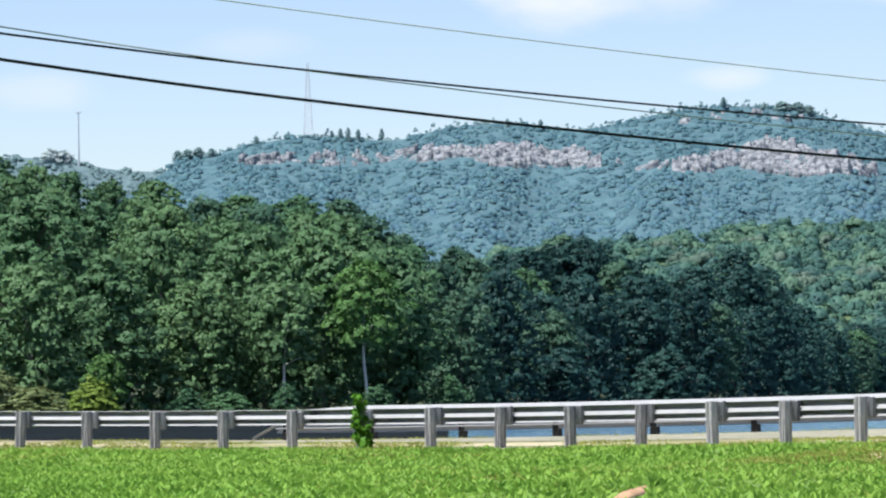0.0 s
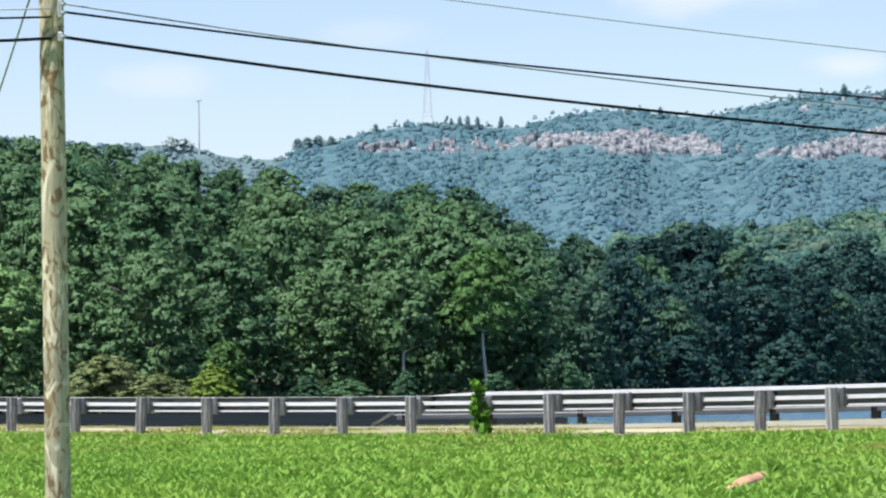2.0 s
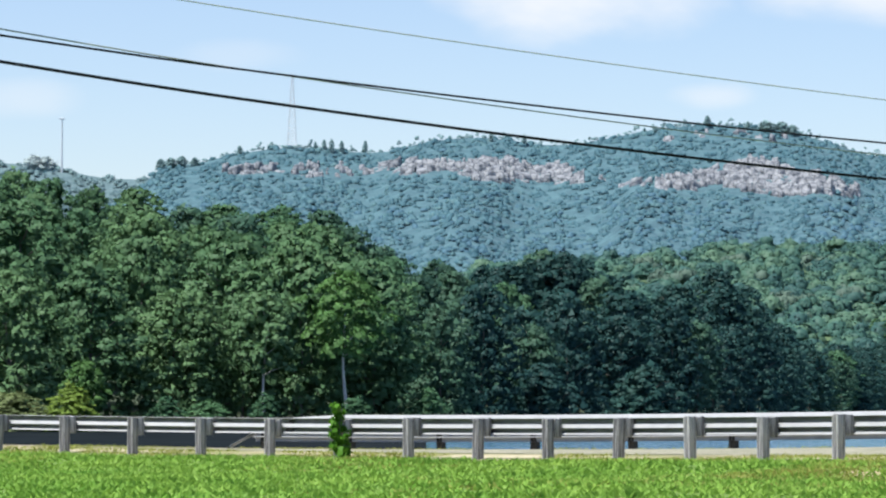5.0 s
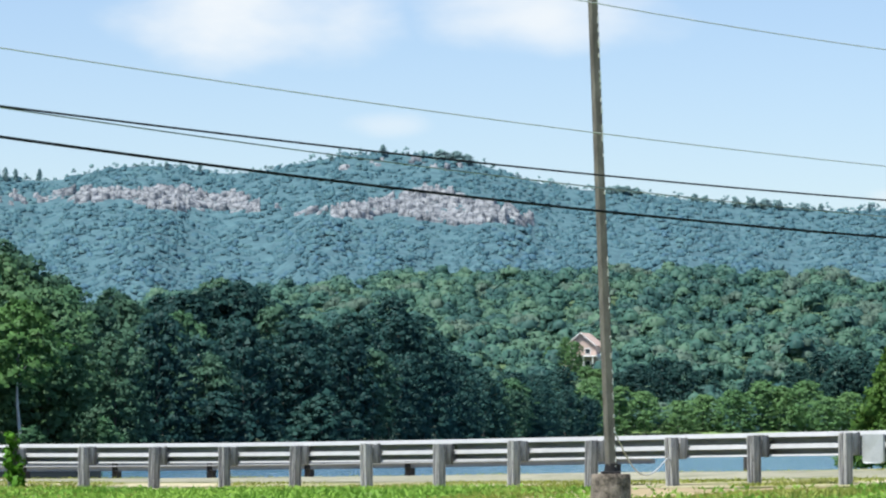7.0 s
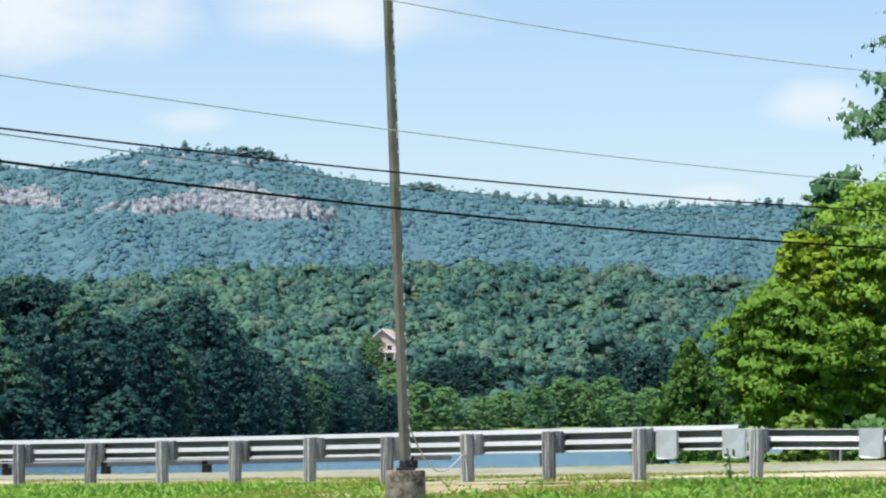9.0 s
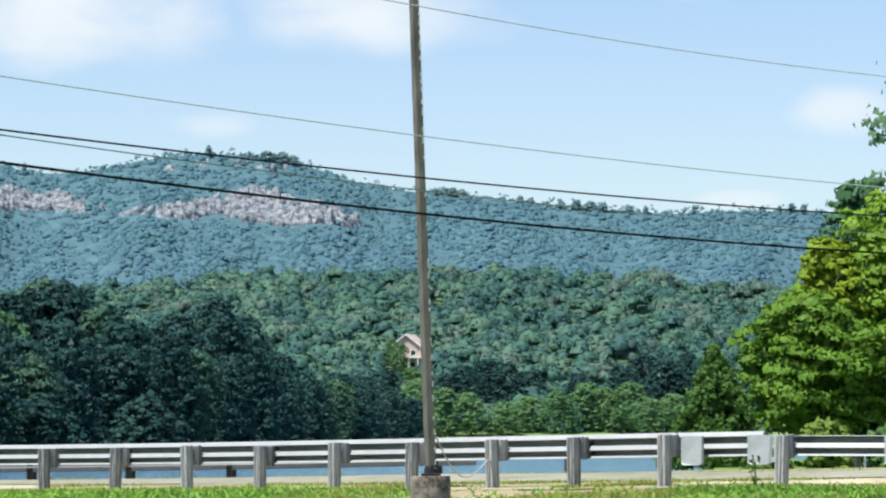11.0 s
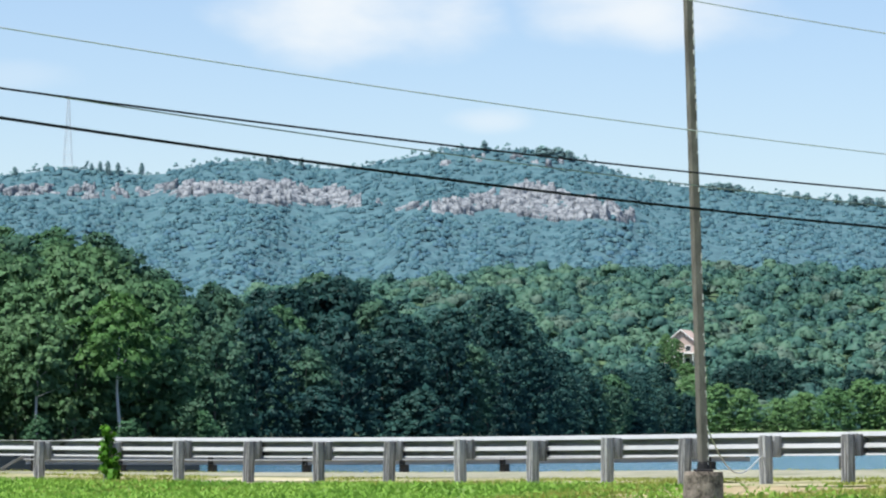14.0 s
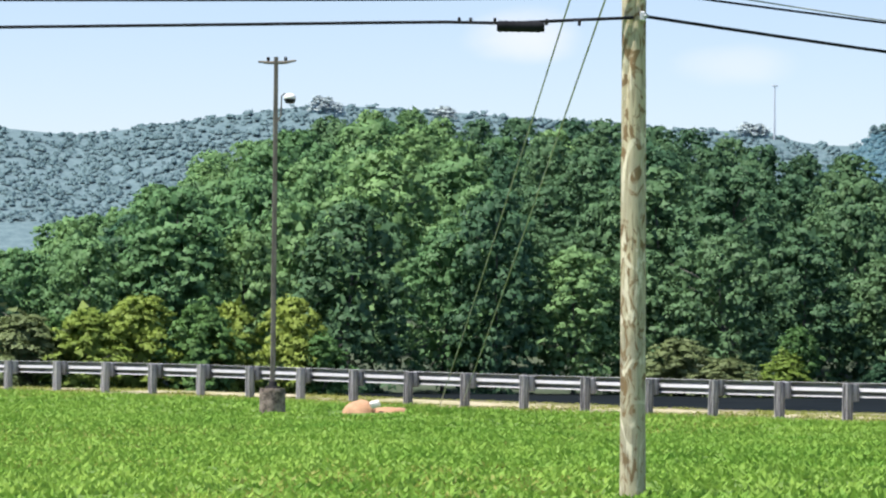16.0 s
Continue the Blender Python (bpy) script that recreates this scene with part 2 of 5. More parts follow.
def pole_material():
    """Weathered pine: silvery and honey-coloured wood with brown knots, flaking streaks and fine splits."""
    mt, nt, bsdf, N, L = shader("weathered_pine_pole")
    co = N("ShaderNodeTexCoord")

    def tone(scale, stretch, detail, warp, lo, hi):
        mp, nz, rg = N("ShaderNodeMapping"), N("ShaderNodeTexNoise"), N("ShaderNodeMapRange")
        mp.inputs["Scale"].default_value = stretch
        nz.inputs["Scale"].default_value, nz.inputs["Detail"].default_value, nz.inputs["Distortion"].default_value = scale, detail, warp
        rg.inputs["From Min"].default_value, rg.inputs["From Max"].default_value = lo, hi
        L(co.outputs["Object"], mp.inputs[0])
        L(mp.outputs[0], nz.inputs[0])
        L(nz.outputs["Fac"], rg.inputs["Value"])
        return rg.outputs[0]

    def blend(fac, a, b):
        mx = N("ShaderNodeMix")
        mx.data_type = "RGBA"
        L(fac, mx.inputs["Factor"])
        for slot, c in (("A", a), ("B", b)):
            if isinstance(c, tuple):
                mx.inputs[slot].default_value = (*c, 1)
            else:
                L(c, mx.inputs[slot])
        return mx.outputs["Result"]

    base = blend(tone(1.2, (3, 3, 0.8), 4, 0.5, 0.35, 0.65), (0.33, 0.31, 0.23), (0.52, 0.46, 0.31))
    base = blend(tone(2.8, (2.2, 2.2, 1.3), 4, 2.2, 0.52, 0.60), base, (0.20, 0.135, 0.07))
    base = blend(tone(2.0, (2.4, 2.4, 1.3), 3, 1.6, 0.54, 0.62), base, (0.66, 0.61, 0.47))
    fine = tone(22.0, (3, 3, 0.2), 4, 0.3, 0.52, 0.80)
    base = blend(fine, base, (0.15, 0.12, 0.075))
    L(base, bsdf.inputs["Base Color"])
    bsdf.inputs["Roughness"].default_value = 0.88
    bsdf.inputs["Specular IOR Level"].default_value = 0.25
    b = N("ShaderNodeBump")
    b.inputs["Strength"].default_value, b.inputs["Distance"].default_value = 0.6, 0.012
    b.invert = True
    L(fine, b.inputs["Height"])
    L(b.outputs[0], bsdf.inputs["Normal"])
    return mt


M_POLE = pole_material()
M_SOIL = surface("lawn_soil", (0.058, 0.126, 0.014), (0.138, 0.221, 0.027), 0.5, 4.0, 0.95, bump=0.3)
M_GRASS = foliage("grass_blades", (0.071, 0.212, 0.024), (0.302, 0.443, 0.086), 0.0, 0.3, 0.6)
M_DRYGRASS = foliage("verge_grass", (0.15, 0.22, 0.03), (0.36, 0.36, 0.11), 0.0, 0.3, 0.6)
M_GRAVEL = surface("pale_gravel", (0.187, 0.162, 0.102), (0.348, 0.302, 0.212), 1.5, 14.0, 0.95, bump=0.5)
M_ASPHALT = surface("bleached_gravel_road", (0.12, 0.124, 0.068), (0.336, 0.316, 0.248), 1.6, 9.0, 0.95, bump=0.6, stretch=(0.6, 1.4, 1.0), span=(0.55, 0.95))
M_CLAY = surface("red_clay", (0.3, 0.165, 0.09), (0.47, 0.29, 0.17), 3.0, 20.0, 0.95, bump=0.5)
M_STONE = surface("pale_stone", (0.5, 0.46, 0.42), (0.75, 0.72, 0.68), 5.0, 30.0, 0.9)
M_POST = surface("weathered_timber_post", (0.05, 0.05, 0.058), (0.42, 0.415, 0.42), 3.0, 30.0, 0.9, bump=0.4, stretch=(7, 7, 0.45), random=0.5, span=(0.58, 0.92))
M_ZINC = surface("galvanised_steel", (0.33, 0.335, 0.35), (0.40, 0.405, 0.42), 3.0, 50.0, 0.5, 0.2, bump=0.03, random=0.3, spec=0.2)
M_PLATE = surface("dull_galvanised_plate", (0.36, 0.38, 0.40), (0.50, 0.52, 0.54), 4.0, 40.0, 0.6, 0.4, bump=0.1)
M_LAMPPOLE = surface("brown_painted_steel", (0.08, 0.071, 0.064), (0.20, 0.182, 0.163), 3.0, 22.0, 0.8, bump=0.2, stretch=(3, 3, 0.8), spec=0.2)
M_PEEL = surface("peeled_pale_paint", (0.5, 0.49, 0.46), (0.75, 0.73, 0.7), 6.0, 30.0, 0.8)
M_CONCRETE = surface("stained_concrete", (0.055, 0.043, 0.036), (0.29, 0.235, 0.20), 6.0, 30.0, 0.95, bump=0.8, span=(0.58, 0.92))
M_CABLE = surface("black_cable_sheath", (0.008, 0.009, 0.012), (0.02, 0.021, 0.025), 5.0, 40.0, 0.9, bump=0, spec=0.1)
M_WIRE = surface("weathered_wire", (0.38, 0.40, 0.42), (0.50, 0.52, 0.54), 5.0, 40.0, 0.6, 0.2, bump=0)
M_GUY = surface("guy_strand", (0.16, 0.17, 0.17), (0.42, 0.43, 0.42), 1.5, 20.0, 0.6, 0.2, bump=0)
M_BLACK = surface("black_plastic", (0.010, 0.010, 0.012), (0.025, 0.024, 0.026), 5.0, 40.0, 0.75, bump=0.1, spec=0.25)
M_WHITE = surface("white_paint", (0.7, 0.7, 0.7), (0.82, 0.82, 0.82), 4.0, 40.0, 0.5, bump=0)
M_TOWER = surface("grey_tower_steel", (0.42, 0.45, 0.49), (0.58, 0.61, 0.65), 0.2, 2.0, 0.7, bump=0)
M_TRUNK = surface("grey_bark", (0.06, 0.055, 0.05), (0.18, 0.17, 0.16), 0.8, 6.0, 0.95, bump=0.4, stretch=(3, 3, 0.5))
M_ROCK = rock_material()
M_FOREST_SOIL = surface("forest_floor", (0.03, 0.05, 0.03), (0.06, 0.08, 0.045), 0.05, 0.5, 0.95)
# near-black stand-in for the forest's dark reflection in the water
M_REFLECTION = surface("dark_reflection_sheet", (0.004, 0.006, 0.008), (0.012, 0.016, 0.018), 0.2, 2.0, 0.95, spec=0.03)
M_HILL_SOIL = surface("hill_floor", (0.04, 0.08, 0.04), (0.07, 0.12, 0.05), 0.02, 0.2, 0.95)
# distance haze and canopy-like mottling put into the floor's colour
M_MOUNT_SOIL = surface("haze_tinted_mountain_floor", (0.027, 0.071, 0.095), (0.067, 0.142, 0.169), 0.13, 0.5, 0.95, detail=4, span=(0.52, 0.96))
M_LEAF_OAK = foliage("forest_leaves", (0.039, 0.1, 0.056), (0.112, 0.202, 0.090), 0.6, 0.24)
# lit and cloud-shaded tints of the forest leaf: light put into the colour
M_LEAF_SUNNY = foliage("sun_tinted_forest_leaves", (0.067, 0.165, 0.074), (0.198, 0.327, 0.125), 0.6, 0.24)
M_LEAF_DARK = foliage("shade_tinted_forest_leaves", (0.030, 0.077, 0.060), (0.074, 0.148, 0.090), 0.6, 0.24)
M_LEAF_LIGHT = foliage("light_green_leaves", (0.047, 0.122, 0.04), (0.113, 0.216, 0.065))
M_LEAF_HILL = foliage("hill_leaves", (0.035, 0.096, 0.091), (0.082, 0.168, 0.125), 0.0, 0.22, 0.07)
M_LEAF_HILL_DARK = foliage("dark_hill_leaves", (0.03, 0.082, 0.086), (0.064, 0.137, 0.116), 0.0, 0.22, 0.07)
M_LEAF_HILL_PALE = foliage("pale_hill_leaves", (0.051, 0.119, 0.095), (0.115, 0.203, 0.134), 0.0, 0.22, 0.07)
# skyline leaves lightened past real foliage, haze painted into both tones
M_LEAF_CREST = foliage("haze_tinted_crest_leaves", (0.16, 0.265, 0.285), (0.21, 0.32, 0.34), 0.0, 0.1, 0.07)
M_LEAF_HAZE = foliage("haze_paled_crest_leaves", (0.36, 0.44, 0.47), (0.44, 0.52, 0.54), 0.0, 0.1, 0.07)
M_LEAF_SHORE = foliage("shore_leaves", (0.060, 0.145, 0.062), (0.140, 0.250, 0.096))
# mountain leaf tones, their blue is air haze painted into the colour
M_LEAF_MOUNT = foliage("haze_tinted_mountain_leaves", (0.044, 0.106, 0.139), (0.083, 0.169, 0.206), 0.0, 0.1, 0.22)
M_LEAF_MOUNT_BLUE = foliage("thick_haze_mountain_leaves", (0.045, 0.107, 0.156), (0.085, 0.169, 0.225), 0.0, 0.1, 0.22)
M_LEAF_MOUNT_LIGHT = foliage("light_haze_mountain_leaves", (0.057, 0.128, 0.154), (0.104, 0.195, 0.22), 0.0, 0.1, 0.22)
M_LEAF_MOUNT_DEEP = foliage("deep_haze_mountain_leaves", (0.035, 0.09, 0.121), (0.066, 0.142, 0.174), 0.0, 0.1, 0.22)
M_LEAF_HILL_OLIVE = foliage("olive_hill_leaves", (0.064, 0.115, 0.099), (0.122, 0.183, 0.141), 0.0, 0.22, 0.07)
M_LEAF_NEAR = foliage("sunlit_maple_leaves", (0.062, 0.145, 0.018), (0.205, 0.33, 0.04), 0.3)
M_LEAF_YELLOW = foliage("yellowing_leaves", (0.095, 0.185, 0.016), (0.25, 0.32, 0.026), 0.3)
M_LEAF_CEDAR = foliage("cedar_needles", (0.034, 0.090, 0.018), (0.105, 0.19, 0.040), 0.3)
M_LEAF_SHRUB = foliage("yellow_green_shrub_leaves", (0.104, 0.184, 0.031), (0.288, 0.36, 0.079))
M_LEAF_BROWN = foliage("drying_leaves", (0.10, 0.145, 0.06), (0.22, 0.26, 0.115))
M_BIRCH = surface("pale_trunk_bark", (0.34, 0.34, 0.33), (0.55, 0.55, 0.53), 0.8, 6.0, 0.9, bump=0.3)
M_DARKPOST = surface("dark_timber", (0.02, 0.02, 0.022), (0.06, 0.058, 0.055), 3.0, 30.0, 0.9, bump=0.3)
# pale because the far ridge's haze is painted into the leaf colour
M_LEAF_PALE = foliage("haze_tinted_ridge_leaves", (0.09, 0.155, 0.175), (0.14, 0.215, 0.228), 0.0, 0.1, 0.12)
M_LEAF_MID = foliage("fresh_green_leaves", (0.034, 0.094, 0.057), (0.086, 0.178, 0.089))
M_LEAF_DEEP = foliage("deep_green_leaves", (0.036, 0.098, 0.056), (0.086, 0.180, 0.082))
# deepest tint of the forest leaf, cloud shade painted into its colour
M_LEAF_DUSK = foliage("deep_shade_tinted_leaves", (0.014, 0.045, 0.047), (0.032, 0.083, 0.072), 0.6, 0.2)
M_LEAF_VINE = foliage("creeper_leaves", (0.04, 0.13, 0.012), (0.14, 0.32, 0.03), 0.2)


def water_material():
    mt, nt, bsdf, N, L = shader("lake_water")
    bsdf.inputs["Base Color"].default_value = (0.09, 0.20, 0.31, 1)
    bsdf.inputs["Roughness"].default_value = 0.12
    bsdf.inputs["IOR"].default_value = 1.33
    co, mp, nz, b = N("ShaderNodeTexCoord"), N("ShaderNodeMapping"), N("ShaderNodeTexNoise"), N("ShaderNodeBump")
    mp.inputs["Scale"].default_value = (0.35, 0.9, 1)
    nz.inputs["Scale"].default_value, nz.inputs["Detail"].default_value = 1.0, 5
    L(co.outputs["Object"], mp.inputs[0])
    L(mp.outputs[0], nz.inputs[0])
    L(nz.outputs["Fac"], b.inputs["Height"])
    b.inputs["Strength"].default_value, b.inputs["Distance"].default_value = 0.5, 0.15
    L(b.outputs[0], bsdf.inputs["Normal"])
    return mt


M_WATER = water_material()


# ---- the line of the road's near guard rail: post i stands 1.905 m from the next ----
def rail_xy(i):
    x = ((((2.646e-06 * i + 5.4799e-05) * i - 5.88281e-04) * i - 0.020509) * i + 1.53311) * i - 7.46933
    y = ((((2.833e-06 * i + 6.604e-05) * i - 5.24554e-04) * i - 0.025495) * i - 1.120428) * i + 67.82818
    return x, y


def rail_top(i):
    """The height of a post's head."""
    i = np.clip(i, -18, 12)
    return (((-3.745e-06 * i - 1.523e-05) * i + 2.2185e-03) * i + 8.5778e-03) * i + 1.26131


S_LINE = np.linspace(-60, 28, 353)


def _line():
    # straight on beyond the ends of the fitted stretch
    c = np.clip(S_LINE, -19, 13)
    x, y = rail_xy(c)
    e = 1e-3
    x2, y2 = rail_xy(c + e)
    return x + (x2 - x) / e * (S_LINE - c), y + (y2 - y) / e * (S_LINE - c)


LX, LY = _line()
LTX, LTY = np.gradient(LX, S_LINE), np.gradient(LY, S_LINE)
_n = np.hypot(LTX, LTY)
LNX, LNY = -LTY / _n, LTX / _n        # across the road, away from the camera
LZ = rail_top(S_LINE) - 0.80


def road_coords(x, y):
    """How far beyond the guard rail's line a place lies, and the rail's ground height there."""
    x, y = np.asarray(x, float).ravel(), np.asarray(y, float).ravel()
    p, z = np.empty(len(x)), np.empty(len(x))
    for a in range(0, len(x), 20000):
        b = slice(a, a + 20000)
        d = (x[b, None] - LX) ** 2 + (y[b, None] - LY) ** 2
        k = d.argmin(1)
        p[b] = (x[b] - LX[k]) * LNX[k] + (y[b] - LY[k]) * LNY[k]
        z[b] = LZ[k]
    return p, z


def step(a, b, v):
    u = np.clip((v - a) / (b - a), 0, 1)
    return u * u * (3 - 2 * u)


LAKE_Z = -0.75


def ground_z(x, y):
    p, zr = road_coords(x, y)
    x, y = np.asarray(x, float).ravel(), np.asarray(y, float).ravel()
    az, r = np.degrees(np.arctan2(x, y)), np.hypot(x, y)
    rise = np.clip(1 + p / 46, 0, 1)
    z = zr * rise
    z = z + 0.05 * step(0.5, 2.0, p) * (1 - step(10.0, 12.0, p))
    land = step(7.7, 8.6, az) * (1 - step(60, 90, az)) * (1 - step(150, 220, r))
    bank = step(12.5, 24, p) * (1 - land)
    behind = (np.abs(az) < 100)
    z = np.where(behind, z * (1 - bank) - 4.0 * bank, z)
    z = np.where(behind & (p > 24) & (land > 0), z - 3.0 * step(150, 220, r), z)
    z = z - 0.20 * np.exp(-((p + 6.5) / 4.0) ** 2) * (np.abs(az) < 40)
    # the road is tilted to fit the camera's view: lower towards the forest, higher towards the other end
    z = z + np.clip(0.12 + (az - 3.0) * 0.021, -0.20, 0.14) * step(2.0, 9.0, p) * (np.abs(az) < 40) * (p < 60)
    wave = 0.03 * np.sin(x * 0.9 + 1.3 * np.sin(y * 0.31)) * np.sin(y * 0.7 + x * 0.2)
    return z + wave * (p < -1.5) * (r > 8)


def build_ground():
    az = np.unique(np.concatenate([np.arange(-180, -34, 6.0), np.arange(-34, 24, 0.3), np.arange(24, 181, 6.0)]))
    rr = np.concatenate([[0.001], np.arange(4, 28, 4), np.arange(28, 130, 1.0), 130 * 1.09 ** np.arange(0, 42)])
    rr = rr[rr < 4700]
    A, Rr = np.meshgrid(np.radians(az), rr)
    X, Y = Rr * np.sin(A), Rr * np.cos(A)
    Z = ground_z(X, Y)
    v = np.stack([X.ravel(), Y.ravel(), Z], 1)
    n = len(az)
    i, j = np.meshgrid(np.arange(len(rr) - 1), np.arange(n - 1), indexing="ij")
    a = (i * n + j).ravel()
    f = np.stack([a, a + n, a + n + 1, a + 1], 1)
    ob = put("ground", np_mesh("ground", v, f, True), M_SOIL)
    return tagged(ob, "green mown lawn sloping gently up to the road", "ground", kind="structure")


build_ground()


def strip(name, p0, p1, lift, s0, s1, material, label, category, rough=0.0):
    """A ribbon of ground along the road, from p0 to p1 metres beyond the rail's line."""
    rng = np.random.default_rng(5)
    sel = np.where((S_LINE >= s0) & (S_LINE <= s1))[0]
    m = 8
    V = []
    for k in sel:
        for t in range(m + 1):
            jag = (rng.random() - 0.5) * rough if t in (0, m) else 0
            q = p0 + (p1 - p0) * t / m + jag
            V.append((LX[k] + LNX[k] * q, LY[k] + LNY[k] * q))
    V = np.array(V)
    z = ground_z(V[:, 0], V[:, 1]) + lift
    v = np.column_stack([V, z])
    i, j = np.meshgrid(np.arange(len(sel) - 1), np.arange(m), indexing="ij")
    a = (i * (m + 1) + j).ravel()
    f = np.stack([a, a + 1, a + m + 2, a + m + 1], 1)
    return tagged(put(name, np_mesh(name, v, f, True), material), label, category, kind="structure")


strip("verge_near", -0.9, 3.4, 0.02, -58, 26, surface("sandy_verge", (0.172, 0.176, 0.056), (0.43, 0.37, 0.258), 0.55, 6.0, 0.95, bump=0.5, span=(0.6, 0.9)), "pale sandy gravel shoulder under the guard rail", "verge", 0.5)
strip("dry_verge", -5.0, -0.95, 0.012, 7.6, 11.6, surface("dry_turf", (0.2, 0.165, 0.085), (0.4, 0.31, 0.19), 1.2, 9.0, 0.95, bump=0.4), "dry tan turf before the guard rail posts", "verge", 0.9)
strip("road", 3.5, 9.6, 0.03, -58, 26, M_ASPHALT, "pale bleached gravel road along the dam", "road")
strip("verge_far", 9.7, 13.0, 0.025, -58, 26, M_GRAVEL, "pale gravel shoulder beside the lake", "verge", 0.6)
strip("bank_turf", 12.9, 62.0, 0.08, 4.0, 26, surface("bank_dry_turf", (0.13, 0.15, 0.05), (0.31, 0.275, 0.145), 0.9, 7.0, 0.95, bump=0.4), "dry yellowish turf at the foot of the right bank trees", "verge", 0.4)

# the lake
_w = np.radians(np.arange(-75, 76, 3.0))
_v = np.concatenate([np.column_stack([60 * np.sin(_w), 60 * np.cos(_w), 0 * _w]), np.column_stack([4400 * np.sin(_w), 4400 * np.cos(_w), 0 * _w])])
_k = np.arange(len(_w) - 1)
lake = put("water", np_mesh("water", _v, np.stack([_k, _k + len(_w), _k + len(_w) + 1, _k + 1], 1)), M_WATER, None, pose(0, 0, LAKE_Z))
tagged(lake, "calm blue lake water behind the road", "water", kind="structure")


# ---- leaves ----
def leaf_sprays(rng, p, n, size, jitter=0.36, aspect=0.7, up=0.2):
    """Leaf sprays as small pointed blades: centres p, outward ways n."""
    out = n
    n = n + rng.normal(0, jitter, n.shape)
    n /= np.linalg.norm(n, axis=1, keepdims=True) + 1e-9
    t = np.cross(n, rng.normal(0, 1, n.shape))
    t /= np.linalg.norm(t, axis=1, keepdims=True) + 1e-9
    b = np.cross(n, t)
    s = (size * rng.uniform(0.6, 1.35, len(p)))[:, None]
    a = aspect
    v = np.stack([p - t * s * 0.6 - n * s * 0.1, p + t * s * 0.35 - b * s * 0.6 * a, p + t * s * 0.35 + b * s * 0.6 * a], 1).reshape(-1, 3)
    k = np.arange(len(p)) * 3
    soft = out * 0.8 + n * 0.45 + np.array([0, 0, up])
    soft /= np.linalg.norm(soft, axis=1, keepdims=True)
    return v, np.stack([k, k + 1, k + 2], 1), np.repeat(soft, 3, 0)


def sphere_ways(rng, n, low=-0.35):
    z = rng.uniform(low, 1, n)
    a = rng.uniform(0, 2 * math.pi, n)
    r = np.sqrt(1 - z * z)
    return np.stack([r * np.cos(a), r * np.sin(a), z], 1)


def crown_arrays(rng, clumps, clump_r, per, size, squash=0.75, low=-0.35, rough=0.22):
    """Leaf clumps round given centres: one uneven, ragged shell of leaves each."""
    P, Nn = [], []
    for c, r in zip(clumps, clump_r):
        w = sphere_ways(rng, per, low)
        k = rng.normal(0, 1, (2, 3))
        lumps = 1 + rough * (np.sin(w @ k[0] * 4 + rng.uniform(0, 6)) + 0.7 * np.sin(w @ k[1] * 6 + rng.uniform(0, 6)))
        rad = r * lumps * rng.uniform(1 - 1.4 * rough, 1 + 0.35 * rough, per)
        P.append(np.asarray(c) + w * rad[:, None] * (1, 1, squash))
        Nn.append(w)
    return leaf_sprays(rng, np.concatenate(P), np.concatenate(Nn), size, 0.2 + rough)


def tree_shape(seed, height, spread, bare, pads, per, leaf, pad=(0.13, 0.23), flat=0.55, droop=0.35, core=26):
    """Trunk and crown meshes of a broad-leaved tree, base at the origin.
    The crown is a shell of drooping leaf pads round a darker heart of inner leaves."""
    rng = np.random.default_rng(seed)
    bm = bmesh.new()
    lean = rng.normal(0, 0.02, 2)
    top = height * 0.86
    ax = lambda z: Vector((lean[0] * z + 0.12 * math.sin(z * 0.7 + seed), lean[1] * z + 0.1 * math.cos(z * 0.6), z))
    r0 = height * 0.0115
    add_tube(bm, [ax(top * k / 7) for k in range(8)], [r0 * (1.15 - 0.95 * k / 7) for k in range(8)], 7)
    lobe = rng.uniform(0, 6.3, 3)
    P, Nn, S = [], [], []
    for k in range(pads + core):
        inner = k >= pads
        n = core if inner else pads
        u = ((k - pads if inner else k) + rng.random()) / n
        a = k * 2.39996 + rng.normal(0, 0.4)
        env = math.sin(math.pi * min(1, 0.17 + 0.79 * u)) ** 0.65
        env *= 1 + 0.16 * math.sin(2 * a + lobe[0] + 5 * u) + 0.12 * math.sin(3 * a + lobe[1] - 9 * u)
        rad = spread * env * (rng.uniform(0.05, 0.5) if inner else rng.uniform(0.5, 1.0) ** 0.8)
        z = height * (bare + (1 - bare) * u ** 0.92)
        r = spread * (rng.uniform(0.26, 0.36) if inner else rng.uniform(*pad)) * (1.0 - 0.25 * u)
        out = np.array((math.cos(a), math.sin(a), 0.0))
        c = np.array(ax(min(z, top))) + out * rad + np.array((0, 0, max(0.0, z - top) - r * flat))
        m = max(12, per // 2) if inner else per
        w = sphere_ways(rng, m, -0.8 if inner else -0.12)
        ripple = 1 + 0.3 * np.sin(w @ rng.normal(0, 1, 3) * 4 + rng.uniform(0, 6)) + 0.15 * np.sin(w @ rng.normal(0, 1, 3) * 9)
        q = w * (r * ripple * rng.uniform(0.7, 1.1, m))[:, None] * (rng.uniform(0.8, 1.5), rng.uniform(0.8, 1.5), 0.9 if inner else flat * rng.uniform(0.7, 1.4))
        q[:, 2] -= (droop + rng.normal(0, 0.25)) * (q @ out)
        P.append(c + q)
        Nn.append(w + out * (0.0 if inner else 0.25))
        S.append(np.full(m, leaf * (1.9 if inner else 1.0)))
        if k % 18 == 0 and not inner:
            s = ax(max(0.3 * height, min(z, top) - rad * 0.7))
            e = Vector(c)
            add_tube(bm, [s, s.lerp(e, 0.55) + Vector((0, 0, 0.05 * rad)), e], [r0 * 0.42, r0 * 0.28, r0 * 0.1], 5)
    P, Nn = np.concatenate(P), np.concatenate(Nn)
